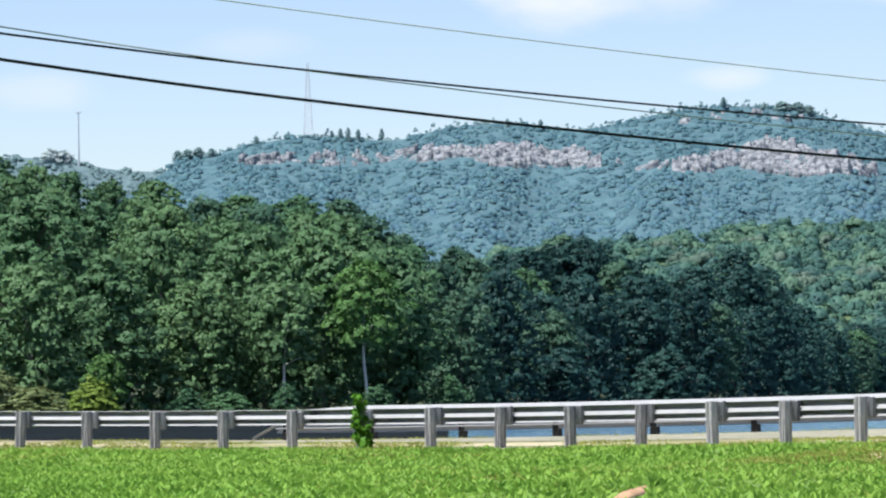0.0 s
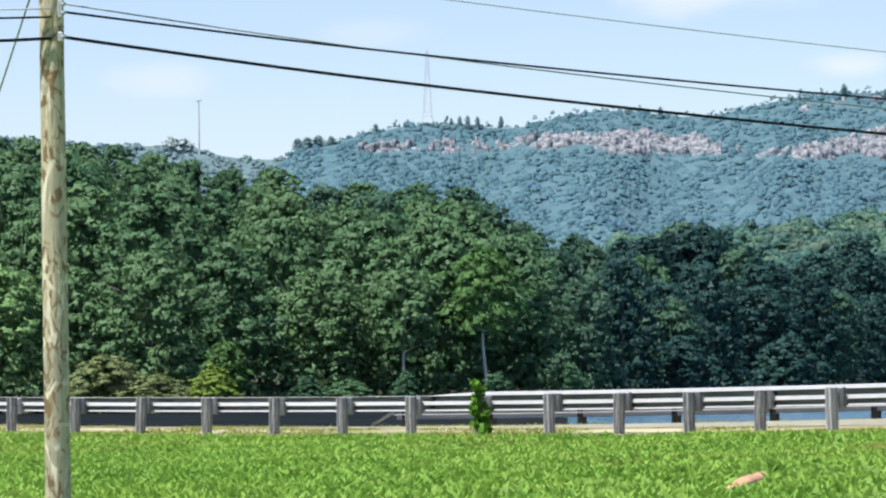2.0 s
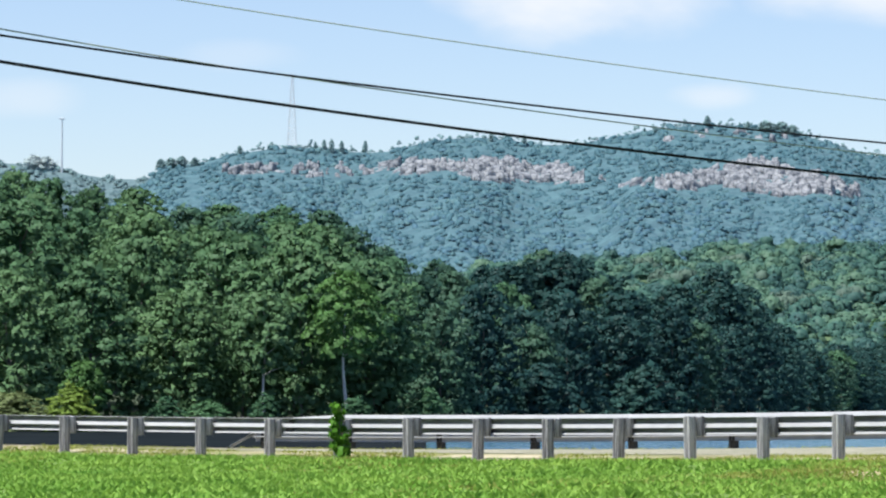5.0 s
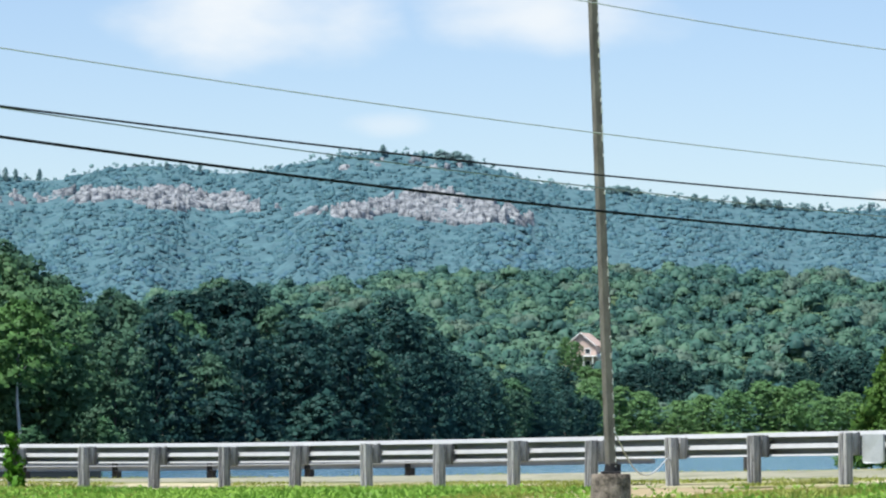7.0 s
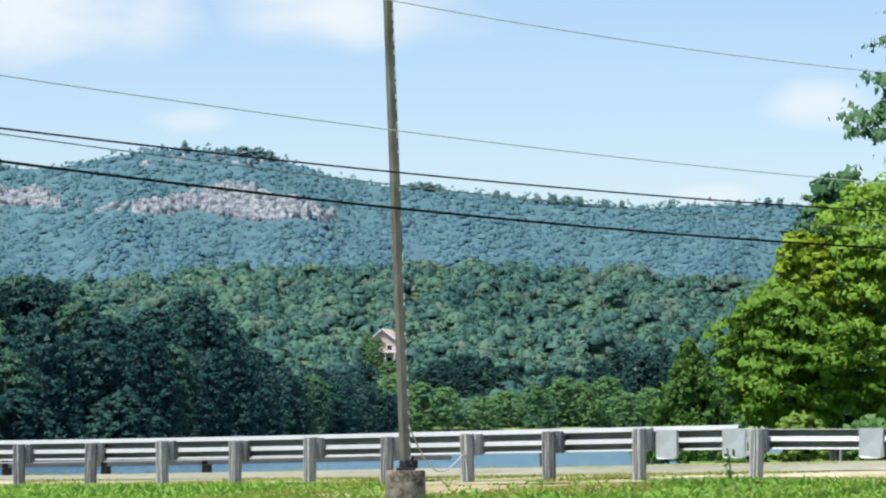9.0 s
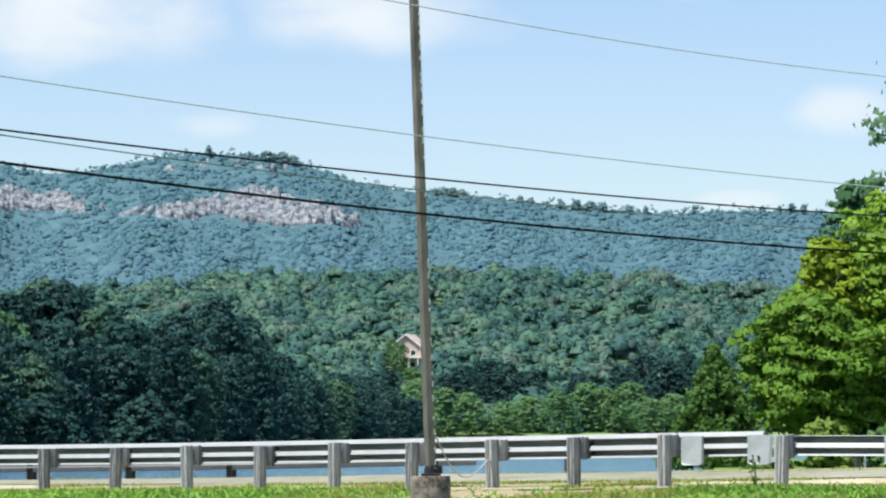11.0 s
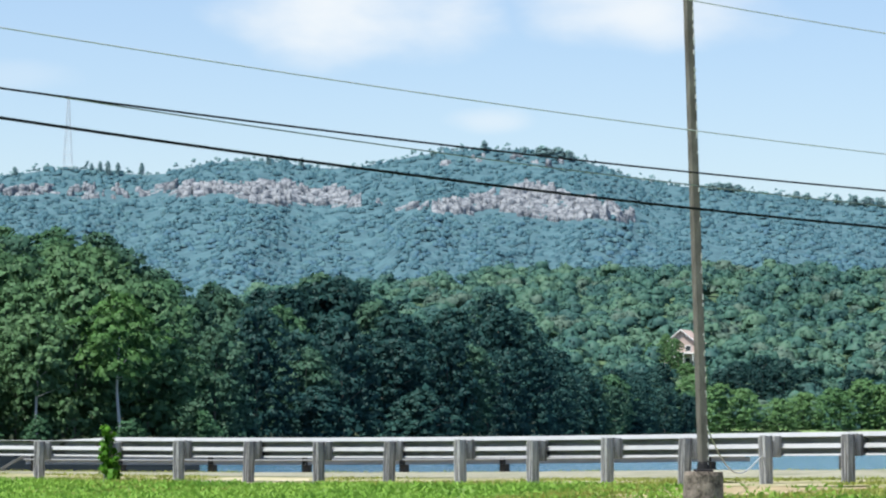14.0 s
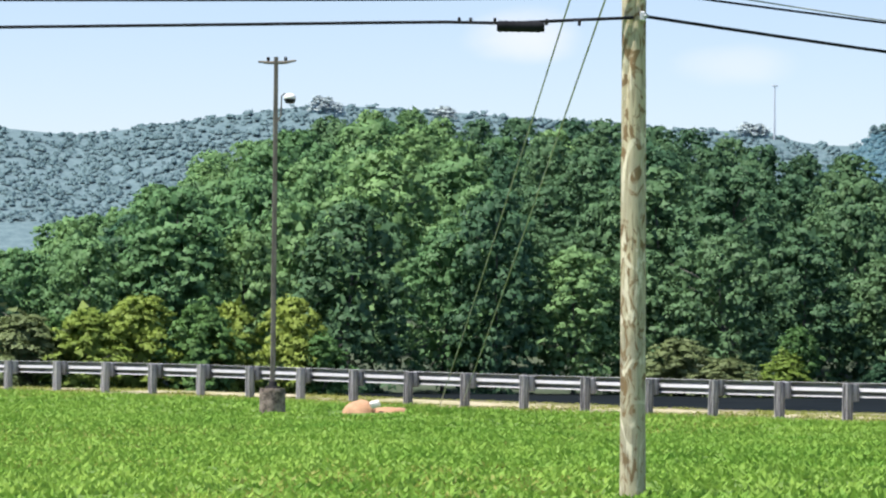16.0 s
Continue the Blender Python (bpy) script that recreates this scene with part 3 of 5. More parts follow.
    Nn /= np.linalg.norm(Nn, axis=1, keepdims=True)
    v, f, nn = leaf_sprays(rng, P, Nn, np.concatenate(S), 0.45, 0.8, 0.3)
    v[:, 2] *= height / v[:, 2].max()
    return bm_mesh("trunk", bm, True), np_mesh("crown", v, f, False, nn)


def make_tree(name, shape, material, m, label, group=""):
    tr, cr = shape
    t = empty(name, m, label, "tree", group)
    put("trunk", tr, M_TRUNK, t)
    c = new("crown", cr)
    c.parent = t
    if not cr.materials:
        cr.materials.append(material)
    return t


def scaled(az, dist, z, turn, s, sz=None):
    p = at(az, dist, z)
    return pose(p.x, p.y, p.z, 0, 0, turn) @ Matrix.Diagonal((s, s, sz or s, 1))


def curve_at(pairs, az):
    """A smooth-enough profile from pairs (heading, value)."""
    a = np.array(pairs, float)
    return np.interp(az, a[:, 0], a[:, 1])


def lift_grid(name, az, rr_of, z_of, material, label, category):
    """A hill as a sheet over headings and a run from foot to crest (u from 0 to 1)."""
    us = np.linspace(0, 1, 40)
    A, U = np.meshgrid(az, us)
    Rr = rr_of(A, U)
    Z = z_of(A, U)
    v = np.stack([Rr * np.sin(np.radians(A)), Rr * np.cos(np.radians(A)), Z], -1).reshape(-1, 3)
    n = len(az)
    i, j = np.meshgrid(np.arange(len(us) - 1), np.arange(n - 1), indexing="ij")
    a = (i * n + j).ravel()
    f = np.stack([a, a + n, a + n + 1, a + 1], 1)
    return tagged(put(name, np_mesh(name, v, f, True), material), label, category, kind="structure")


# ---- mountain ----
RIDGE = [(-45, 0.3), (-20, 0.8), (-14, 1.8), (-11, 2.9), (-9.75, 3.6), (-9.5, 3.78), (-9.36, 4.03), (-8.98, 4.06), (-8.8, 4.04), (-8.2, 4.22), (-7.35, 4.36), (-6.75, 4.36), (-6.2, 4.31), (-5.6, 4.27), (-5.0, 4.43), (-4.55, 4.52), (-3.94, 4.56), (-3.45, 4.53),
         (-2.97, 4.44), (-2.4, 4.42), (-2.0, 4.49), (-1.53, 4.58), (-1.14, 4.66), (-0.75, 4.73), (0.0, 4.78), (0.6, 4.76), (1.2, 4.69), (1.65, 4.59), (2.14, 4.43), (2.6, 4.28), (3.15, 4.17),
         (4.25, 4.10), (5.15, 3.98), (6.2, 3.89), (7.15, 3.81), (7.9, 3.76), (8.8, 3.80), (10.2, 3.79), (14, 3.6), (30, 2.5), (45, 2.0)]
FAR_RIDGE = [(-45, 3.2), (-30, 3.7), (-24.2, 3.94), (-22.8, 3.82), (-21.3, 4.06), (-19.4, 4.33), (-18.7, 4.42), (-16.7, 4.33), (-12.8, 4.05), (-11.2, 4.02), (-10.4, 3.80), (-9.3, 3.78), (-7, 3.5), (-4, 3.0)]
M_NEAR, M_FAR = 1250.0, 2350.0


def mount_r(A, U):
    return M_NEAR + (M_FAR - M_NEAR) * U


def mount_z(A, U):
    crest = EYE + M_FAR * np.tan(np.radians(curve_at(RIDGE, A) - 0.05))
    fold = 13 * np.sin(A * 1.9 + 5 * U) * U * (1 - U) * 2 + 7 * np.sin(A * 4.3 - 9 * U) * U * (1 - U) * 2
    return -2 + (crest + 2) * (0.30 * U + 0.70 * U ** 1.7) + fold


_az = np.arange(-45, 45.1, 0.35)
lift_grid("mountain", _az, mount_r, mount_z, M_MOUNT_SOIL, "long wooded mountain ridge with haze put into its colour", "mountain")

def far_r(A, U):
    return 2450.0 + 950.0 * U


def far_z(A, U):
    crest = EYE + 3400 * np.tan(np.radians(curve_at(FAR_RIDGE, A) - 0.04))
    return -2 + (crest + 2) * (0.4 * U + 0.6 * U ** 1.6) + 14 * np.sin(A * 1.9 + 4 * U) * U * (1 - U)


# the floor's pale blue paints in haze, its mottling the canopy
lift_grid("far_ridge", np.arange(-45, -3.9, 0.4), far_r, far_z, surface("haze_tinted_ridge_floor", (0.06, 0.108, 0.125), (0.11, 0.172, 0.188), 0.10, 0.4, 0.95, detail=4, span=(0.52, 0.96)), "distant wooded ridge with haze put into its pale colour", "mountain")

# rock outcrops: heading from and to, run from and to on the slope
def slope_u(az, el):
    u = np.linspace(0.4, 1, 200)
    e = np.degrees(np.arctan((mount_z(np.full(200, az), u) - EYE) / mount_r(0, u)))
    return float(u[np.argmin(np.abs(e - el))])


# broken cliff bands: (heading, foot, head) along each band in degrees over the eye's level, and how much of it is bare
OUTCROPS = [([(-5.9, 3.86, 3.97), (-5.42, 3.87, 4.02), (-4.9, 3.88, 4.06)], 0.30),
            ([(-4.98, 3.93, 4.00), (-4.85, 3.92, 4.07), (-4.4, 3.93, 4.07), (-3.94, 3.79, 4.09), (-3.45, 3.75, 4.08), (-2.97, 3.75, 4.06), (-2.5, 3.73, 3.99), (-2.1, 3.75, 3.84)], 0.76),
            ([(-0.92, 3.62, 3.75), (-0.6, 3.60, 3.82), (-0.18, 3.66, 3.89), (0.2, 3.72, 3.92), (0.4, 3.62, 4.03), (0.7, 3.58, 4.12), (1.08, 3.52, 4.06), (1.46, 3.52, 3.96), (1.85, 3.58, 3.83), (2.23, 3.52, 3.73), (2.57, 3.50, 3.61)], 0.74),
            ([(-8.3, 3.86, 3.97), (-7.0, 3.82, 4.00), (-5.7, 3.84, 4.02)], 0.20),
            ([(-1.1, 4.44, 4.54), (-0.2, 4.46, 4.62), (1.7, 4.42, 4.56)], 0.09),
            ([(-2.1, 3.66, 3.80), (-1.5, 3.66, 3.76), (-0.95, 3.62, 3.74)], 0.16)]
ROCK_SPOTS = []


def build_rocks():
    """Blocks of uneven height with clefts between them, standing out of the slope."""
    rng = np.random.default_rng(11)
    for band, keep in OUTCROPS:
        prof = np.array(band)
        a0, a1 = prof[0, 0], prof[-1, 0]
        us = [slope_u(a, e) for a, lo, hi in band for e in (lo, hi)]
        u0, u1 = min(us) - 0.006, min(1.0, max(us) + 0.006)
        dist = mount_r(0, (u0 + u1) / 2)
        wide, run = radians(a1 - a0) * dist, (u1 - u0) * (M_FAR - M_NEAR)
        nx, ny = int(wide / 0.65) + 2, int(run / 0.8) + 2
        X, Y = np.meshgrid(np.linspace(0, wide, nx), np.linspace(0, run, ny))
        cells = max(6, int(wide * run / 22))
        sx, sy = rng.uniform(0, wide, cells), rng.uniform(0, run, cells)
        ca, cu = a0 + (a1 - a0) * sx / wide, u0 + (u1 - u0) * sy / run
        el = np.degrees(np.arctan((mount_z(ca, cu) - EYE) / mount_r(ca, cu)))
        lo, hi = np.interp(ca, prof[:, 0], prof[:, 1]), np.interp(ca, prof[:, 0], prof[:, 2])
        stay = (el > lo + rng.normal(0, 0.012, cells)) & (el < hi + rng.normal(0, 0.012, cells)) & (rng.random(cells) < keep)
        rise = np.where(stay, rng.uniform(0.6, 5.0, cells), -1.2)
        tx, ty = rng.normal(0, 0.2, cells), rng.normal(-0.12, 0.22, cells)
        qx, qy = X + 0.8 * np.sin(Y * 0.9 + X * 0.35), Y + 0.7 * np.sin(X * 0.8)
        best, second, i = np.full(X.shape, 1e9), np.full(X.shape, 1e9), np.zeros(X.shape, int)
        for c in range(cells):
            x0, x1 = int(max(0, (sx[c] - 14) / wide * nx)), int(min(nx, (sx[c] + 14) / wide * nx + 1))
            d = np.hypot((qx[:, x0:x1] - sx[c]) / 1.5, qy[:, x0:x1] - sy[c])
            b, e = best[:, x0:x1], second[:, x0:x1]
            won = d < b
            second[:, x0:x1] = np.where(won, b, np.minimum(e, d))
            i[:, x0:x1] = np.where(won, c, i[:, x0:x1])
            best[:, x0:x1] = np.where(won, d, b)
        lift = rise[i] + tx[i] * (X - sx[i]) + ty[i] * (Y - sy[i]) + rng.normal(0, 0.14, X.shape)
        lift = np.where(rise[i] < 0, -1.2, lift)
        lift[0], lift[-1], lift[:, 0], lift[:, -1] = -1.2, -1.2, -1.2, -1.2
        lift = np.where((second - best < 0.6) & (lift > 0), np.maximum(lift - 3.0, -0.8), lift)
        A = a0 + (a1 - a0) * X / wide
        U = u0 + (u1 - u0) * Y / run
        R = mount_r(A, U) - 0.35 * np.maximum(lift, 0)
        v = np.stack([R * np.sin(np.radians(A)), R * np.cos(np.radians(A)), mount_z(A, U) + lift], -1).reshape(-1, 3)
        j, k = np.meshgrid(np.arange(ny - 1), np.arange(nx - 1), indexing="ij")
        q = (j * nx + k).ravel()
        q = q[(lift.ravel()[q] > -1.1) | (lift.ravel()[q + 1] > -1.1) | (lift.ravel()[q + nx] > -1.1)]
        ob = put("rock_outcrop", np_mesh("rock_outcrop", v, np.stack([q, q + 1, q + nx + 1, q + nx], 1)), M_ROCK)
        tagged(ob, "pale pinkish grey broken rock outcrop on the mountain slope", "rock outcrop", "rock outcrops on the mountain", kind="stuff")
        ROCK_SPOTS.extend(zip(ca[stay], cu[stay]))


build_rocks()


def crown_field(name, places, radii, heights, billows, sprays, leaf, material, label, seed, up=0.3, flat=0.8, rough=0.2, under=1.9):
    """Many far crowns: each one a heap of lumpy billows with leaf sprays standing out of them."""
    rng = np.random.default_rng(seed)
    c, r, h = np.asarray(places), np.asarray(radii), np.asarray(heights)
    n = len(c)
    w = sphere_ways(rng, n * billows, -0.2).reshape(n, billows, 3)
    w[:, 0] = (0, 0, 0.85)
    size = np.stack([r, r, h * 0.5], 1)[:, None, :]
    mid = (c[:, None, :] + np.array([0, 0, 1.0]) * (h * 0.45)[:, None, None] + w * size * 0.66 * rng.uniform(0.7, 1.1, (n, billows, 1))).reshape(-1, 3)
    br = (r[:, None] * rng.uniform(0.36, 0.64, (n, billows))).ravel()
    m = len(mid)
    # one billow: a tip, a ring of six and a wider ring of six below it
    yaw = rng.uniform(0, 6.3, m)[:, None] + np.arange(6) * math.pi / 3
    ring = lambda polar, twist: np.stack([np.cos(yaw + twist) * math.sin(polar), np.sin(yaw + twist) * math.sin(polar), np.full(yaw.shape, math.cos(polar))], -1)
    q = np.concatenate([np.broadcast_to(np.array([0, 0, 1.0]), (m, 1, 3)), ring(0.9, 0.0), ring(under, 0.52)], 1)
    v = mid[:, None, :] + q * 0.88 * (br[:, None] * rng.uniform(1 - rough, 1 + rough, (m, 13)))[..., None] * (1, 1, flat)
    k = np.arange(6)
    f = np.concatenate([np.stack([0 * k, 1 + k, 1 + (k + 1) % 6], 1), np.stack([1 + k, 7 + k, 1 + (k + 1) % 6], 1), np.stack([1 + (k + 1) % 6, 7 + k, 7 + (k + 1) % 6], 1)])
    faces = (f[None] + 13 * np.arange(m)[:, None, None]).reshape(-1, 3)
    verts = v.reshape(-1, 3)
    way = sphere_ways(rng, m * sprays, 0.0).reshape(m, sprays, 3)
    p = mid[:, None, :] + way * br[:, None, None] * rng.uniform(0.92, 1.12, (m, sprays, 1)) * (1, 1, flat)
    sv, sf, _ = leaf_sprays(rng, p.reshape(-1, 3), way.reshape(-1, 3), leaf, 0.3, 0.85, up)
    me = np_mesh(name, np.concatenate([verts, sv]), np.concatenate([faces, sf + len(verts)]), True)
    tagged(put(name, me, material), label, "trees", kind="stuff")


def build_mountain_woods():
    rng = np.random.default_rng(21)
    spots = np.array(ROCK_SPOTS)
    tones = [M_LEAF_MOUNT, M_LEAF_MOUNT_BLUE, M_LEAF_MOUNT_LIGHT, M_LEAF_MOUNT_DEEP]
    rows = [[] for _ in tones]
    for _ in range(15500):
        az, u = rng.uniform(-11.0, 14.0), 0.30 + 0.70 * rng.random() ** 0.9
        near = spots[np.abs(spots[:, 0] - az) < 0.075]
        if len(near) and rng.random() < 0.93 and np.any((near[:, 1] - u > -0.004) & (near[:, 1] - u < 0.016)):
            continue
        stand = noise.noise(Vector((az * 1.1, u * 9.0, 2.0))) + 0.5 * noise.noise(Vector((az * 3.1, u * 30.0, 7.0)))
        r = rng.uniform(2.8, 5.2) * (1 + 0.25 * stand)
        # the bluest tone comes oftener low down, imitating thicker haze
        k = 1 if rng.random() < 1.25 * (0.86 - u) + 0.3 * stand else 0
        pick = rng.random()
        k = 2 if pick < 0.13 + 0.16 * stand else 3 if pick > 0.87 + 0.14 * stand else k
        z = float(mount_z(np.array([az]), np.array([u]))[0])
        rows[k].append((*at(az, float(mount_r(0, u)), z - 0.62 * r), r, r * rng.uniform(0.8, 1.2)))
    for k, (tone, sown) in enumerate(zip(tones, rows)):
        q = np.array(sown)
        crown_field("mountain_woods", q[:, :3], q[:, 3], q[:, 4], 2, 5, 0.8, tone, "woods covering the mountain, haze tinted into their leaf colour", 22 + k, 0.35, 0.8, 0.16, 1.8)
    # the crest's ragged line of crowns, some taller
    az = np.arange(-10.5, 13.5, 0.075)
    az = az + rng.normal(0, 0.03, len(az))
    P = np.array([at(q, M_FAR, float(mount_z(np.array([q]), np.array([1.0]))[0]) - 1.8)[:] for q in az])
    tall = np.where(rng.random(len(az)) < 0.10 + 0.22 * (az > 2.6), rng.uniform(2.0, 5.0, len(az)), 0)
    crown_field("crest_woods", P, rng.uniform(1.3, 2.6, len(az)), rng.uniform(3.0, 5.5, len(az)) + tall, 4, 8, 0.8, M_LEAF_CREST, "ragged trees along the mountain crest with haze-tinted leaves", 29, 0.3)


build_mountain_woods()


def build_far_ridge_woods():
    rng = np.random.default_rng(23)
    P, Rd = [], []
    for _ in range(5200):
        az, u = rng.uniform(-25.5, -8.0), rng.uniform(0.62, 1.0)
        P.append(at(az, float(far_r(0, u)), float(far_z(np.array([az]), np.array([u]))[0]) - 2.6)[:])
        Rd.append(rng.uniform(4.0, 7.0))
    Rd = np.array(Rd)
    crown_field("far_ridge_woods", P, Rd, Rd * rng.uniform(0.8, 1.2, len(Rd)), 2, 4, 1.9, M_LEAF_PALE, "woods on the distant ridge, paled by haze in the leaf colour", 24, 0.35, 0.8, 0.16, 1.8)


build_far_ridge_woods()

# ---- wooded hill across the lake ----
MID = [(-40, 1.0), (-8, 2.2), (-2.0, 2.62), (-1.0, 2.73), (0.0, 2.79), (1.3, 2.86), (1.95, 2.90), (4.2, 2.89), (6.0, 2.90), (7.1, 2.83), (8.0, 2.74), (9.06, 2.63), (14, 2.3), (30, 1.2), (40, 0.6)]
H_NEAR, H_FAR = 700.0, 1120.0


def hill_r(A, U):
    return H_NEAR + (H_FAR - H_NEAR) * U + 0 * A


def hill_z(A, U):
    crest = EYE + H_FAR * np.tan(np.radians(curve_at(MID, A))) - 9
    return -2 + (crest + 2) * U ** 0.9 + 3 * np.sin(A * 1.7 + 4 * U) * U * (1 - U)


_az = np.arange(-40, 40.1, 0.5)
lift_grid("far_hill", _az, hill_r, hill_z, M_HILL_SOIL, "low green wooded hill across the lake", "hill")
HOUSE_AZ, HOUSE_U = 3.42, 0.33


def build_hill_woods():
    rng = np.random.default_rng(31)
    tones = [M_LEAF_HILL, M_LEAF_HILL_DARK, M_LEAF_HILL_PALE, M_LEAF_HILL_OLIVE]
    rows = [[] for _ in tones]
    for k in range(2350):
        az, u = rng.uniform(-4, 13.0), rng.uniform(0.02, 1.0) if k > 150 else 1.0
        if abs(az - HOUSE_AZ) < 0.42 and HOUSE_U - 0.22 < u < HOUSE_U + 0.06:
            continue
        stand = noise.noise(Vector((az * 0.9, u * 5.0, 4.0)))
        q = rng.uniform(2.7, 4.9) * (1 + 0.2 * stand)
        pick = rng.random() + 0.35 * stand
        k = 1 if pick < 0.25 else 0 if pick < 0.66 else 2 if pick < 0.93 else 3
        rows[k].append((*at(az, float(hill_r(az, u)), float(hill_z(np.array([az]), np.array([u]))[0]) - 0.5), q, q * rng.uniform(1.5, 2.2)))
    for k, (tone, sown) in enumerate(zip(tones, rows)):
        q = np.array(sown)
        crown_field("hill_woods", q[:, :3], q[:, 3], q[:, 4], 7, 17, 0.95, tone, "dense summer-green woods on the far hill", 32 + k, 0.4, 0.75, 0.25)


build_hill_woods()

# ---- forest on the near shore of the lake ----
SKY = [(-30, 1.2), (-24.1, 1.86), (-23, 2.50), (-21.75, 2.71), (-21.4, 3.14), (-20.9, 3.34), (-20.6, 3.70), (-19.6, 3.88), (-18.4, 4.32), (-17.0, 4.42), (-16.5, 4.20), (-14.1, 4.27),
       (-13.0, 4.12), (-11.9, 4.06), (-11.4, 3.86), (-10.3, 3.68), (-9.6, 3.68), (-9.3, 3.42), (-7.0, 3.40), (-6.0, 3.22), (-5.6, 2.76), (-4.9, 2.63), (-4.3, 2.40),
       (-3.7, 2.40), (-3.3, 2.62), (-2.5, 2.70), (-1.8, 2.28), (-1.15, 1.88), (-0.6, 2.05), (0.0, 2.39), (0.5, 2.20), (1.15, 1.40), (1.7, 1.09), (2.2, 1.05), (3.2, 0.80), (4.4, 0.6)]
SHORE = [(-34, 230), (-24, 235), (-12, 250), (-6, 265), (-3, 300), (0, 350), (1.2, 440), (2.2, 560), (3.2, 640), (4.4, 690), (10, 900)]


def wood_r(A, U):
    return curve_at(SHORE, A) + (60 + 80 * step(3.0, 4.3, curve_at(SKY, A))) * U


def wood_z(A, U):
    d = wood_r(A, 1.0)
    crest = np.maximum(EYE + d * np.tan(np.radians(curve_at(SKY, A))) - 13, -1.0)
    return LAKE_Z - 0.15 + (crest - LAKE_Z + 0.15) * U


_az = np.arange(-34, -4.7, 0.4)
# sheet added just over the water to paint in the forest's reflection
lift_grid("shore_margin", _az, lambda A, U: 84 + (curve_at(SHORE, A) + 4 - 84) * U, lambda A, U: LAKE_Z + 0.16 + 0.02 * np.sin(A * 7 + 9 * U), M_REFLECTION, "dark sheet added over the lake in place of the forest's reflection", "shore")
_az = np.arange(-34, 4.5, 0.4)
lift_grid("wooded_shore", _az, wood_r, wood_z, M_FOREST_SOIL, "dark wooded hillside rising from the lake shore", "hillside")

SHAPES = [tree_shape(100 + k, 15.0, 4.2 + 0.4 * (k % 3), 0.04 + 0.10 * (k % 2), 140, 34, 0.42, (0.12, 0.24), 0.55, 0.08) for k in range(6)]
def recolour(shape, material):
    cr = shape[1].copy()
    cr.materials.clear()
    cr.materials.append(material)
    return shape[0], cr
# the same crowns recoloured with painted shade and sun tints
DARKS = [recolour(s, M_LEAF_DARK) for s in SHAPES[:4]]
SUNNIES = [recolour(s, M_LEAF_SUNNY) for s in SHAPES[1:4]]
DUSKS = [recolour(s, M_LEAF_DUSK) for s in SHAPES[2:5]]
for s in SHAPES:
    s[1].materials.append(M_LEAF_OAK)
LIGHTS = [recolour(s, M_LEAF_MID) for s in SHAPES[:3]]
SHORES = [recolour(s, M_LEAF_SHORE) for s in SHAPES[:3]]


def build_forest():
    rng = np.random.default_rng(41)
    rows = 7      # fewer where the shore is flat
    for k in range(rows):
        u = k / (rows - 1)
        az = -26.5 + rng.uniform(0, 0.5)
        while az < 3.6:
            if az > -5.5 and k in (2, 4):
                break
            d = float(wood_r(np.array([az]), u)[()] if np.ndim(wood_r(np.array([az]), u)) == 0 else wood_r(np.array([az]), u)[0]) + rng.uniform(-13, 13) * (0.25 + 0.75 * min(1, k))
            z = float(wood_z(np.array([az]), np.array([u]))[0])
            top_el = float(curve_at(SKY, az))
            full = EYE + d * math.tan(radians(top_el)) - z
            h = min(rng.uniform(9.5, 17.0), full) if k < rows - 1 else min(max(9.0, full), 19)
            if k < rows - 1:
                h = min(h, full * rng.uniform(0.82, 1.0))
            h = max(h, 4.5)
            # heading picks shade- or sun-tinted leaves, standing in for a cloud's shadow
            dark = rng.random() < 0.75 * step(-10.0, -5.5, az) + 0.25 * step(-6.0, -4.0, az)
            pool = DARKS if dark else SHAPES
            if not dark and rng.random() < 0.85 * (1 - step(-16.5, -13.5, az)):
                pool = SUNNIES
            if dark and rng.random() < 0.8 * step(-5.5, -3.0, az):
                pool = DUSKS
            if rng.random() < 0.04 + 0.07 * step(-6.0, -4.0, az):
                pool = LIGHTS
            s = h / 15.0
            wide = min(1.15, max(s, 0.62)) * rng.uniform(0.8, 1.2)
            label = "forest tree by the lake, shade tinted into its leaves" if dark else "leafy green forest tree on the lake shore"
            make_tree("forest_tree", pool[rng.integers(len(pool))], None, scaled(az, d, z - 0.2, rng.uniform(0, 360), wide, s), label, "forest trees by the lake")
            az += math.degrees(5.4 * wide / d) * rng.uniform(0.8, 1.25)


build_forest()

# ---- trees along the far shore ----
def build_far_shore():
    rng = np.random.default_rng(51)
    for az, top, w in ((3.6, 0.95, 1.0), (4.0, 0.80, 0.9), (4.45, 0.72, 0.8), (5.0, 0.55, 0.8), (5.4, 0.66, 0.9), (5.95, 0.74, 0.9), (6.4, 0.90, 1.0), (6.75, 0.80, 0.8), (7.12, 0.90, 1.0),
                       (7.5, 0.62, 0.8), (7.85, 0.7, 0.9), (8.3, 0.6, 0.8), (8.9, 0.8, 1.0)):
        d = 690 + rng.uniform(-8, 8)
        z = 0.6
        h = level(az, d, top) - z
        make_tree("shore_tree", SHORES[rng.integers(3)], None, scaled(az, d, z - 0.2, rng.uniform(0, 360), w * 1.05, h / 15.0),
                  "rounded light green tree on the far lake shore", "trees on the far shore")


build_far_shore()
_az = np.arange(3.4, 12.1, 0.3)
lift_grid("far_bank", _az, lambda A, U: 660 + 36 * U, lambda A, U: LAKE_Z - 0.3 + 2.7 * U, surface("bank_grass", (0.10, 0.17, 0.05), (0.20, 0.28, 0.09), 0.05, 0.5, 0.95),
          "low grassy bank on the far shore", "bank")


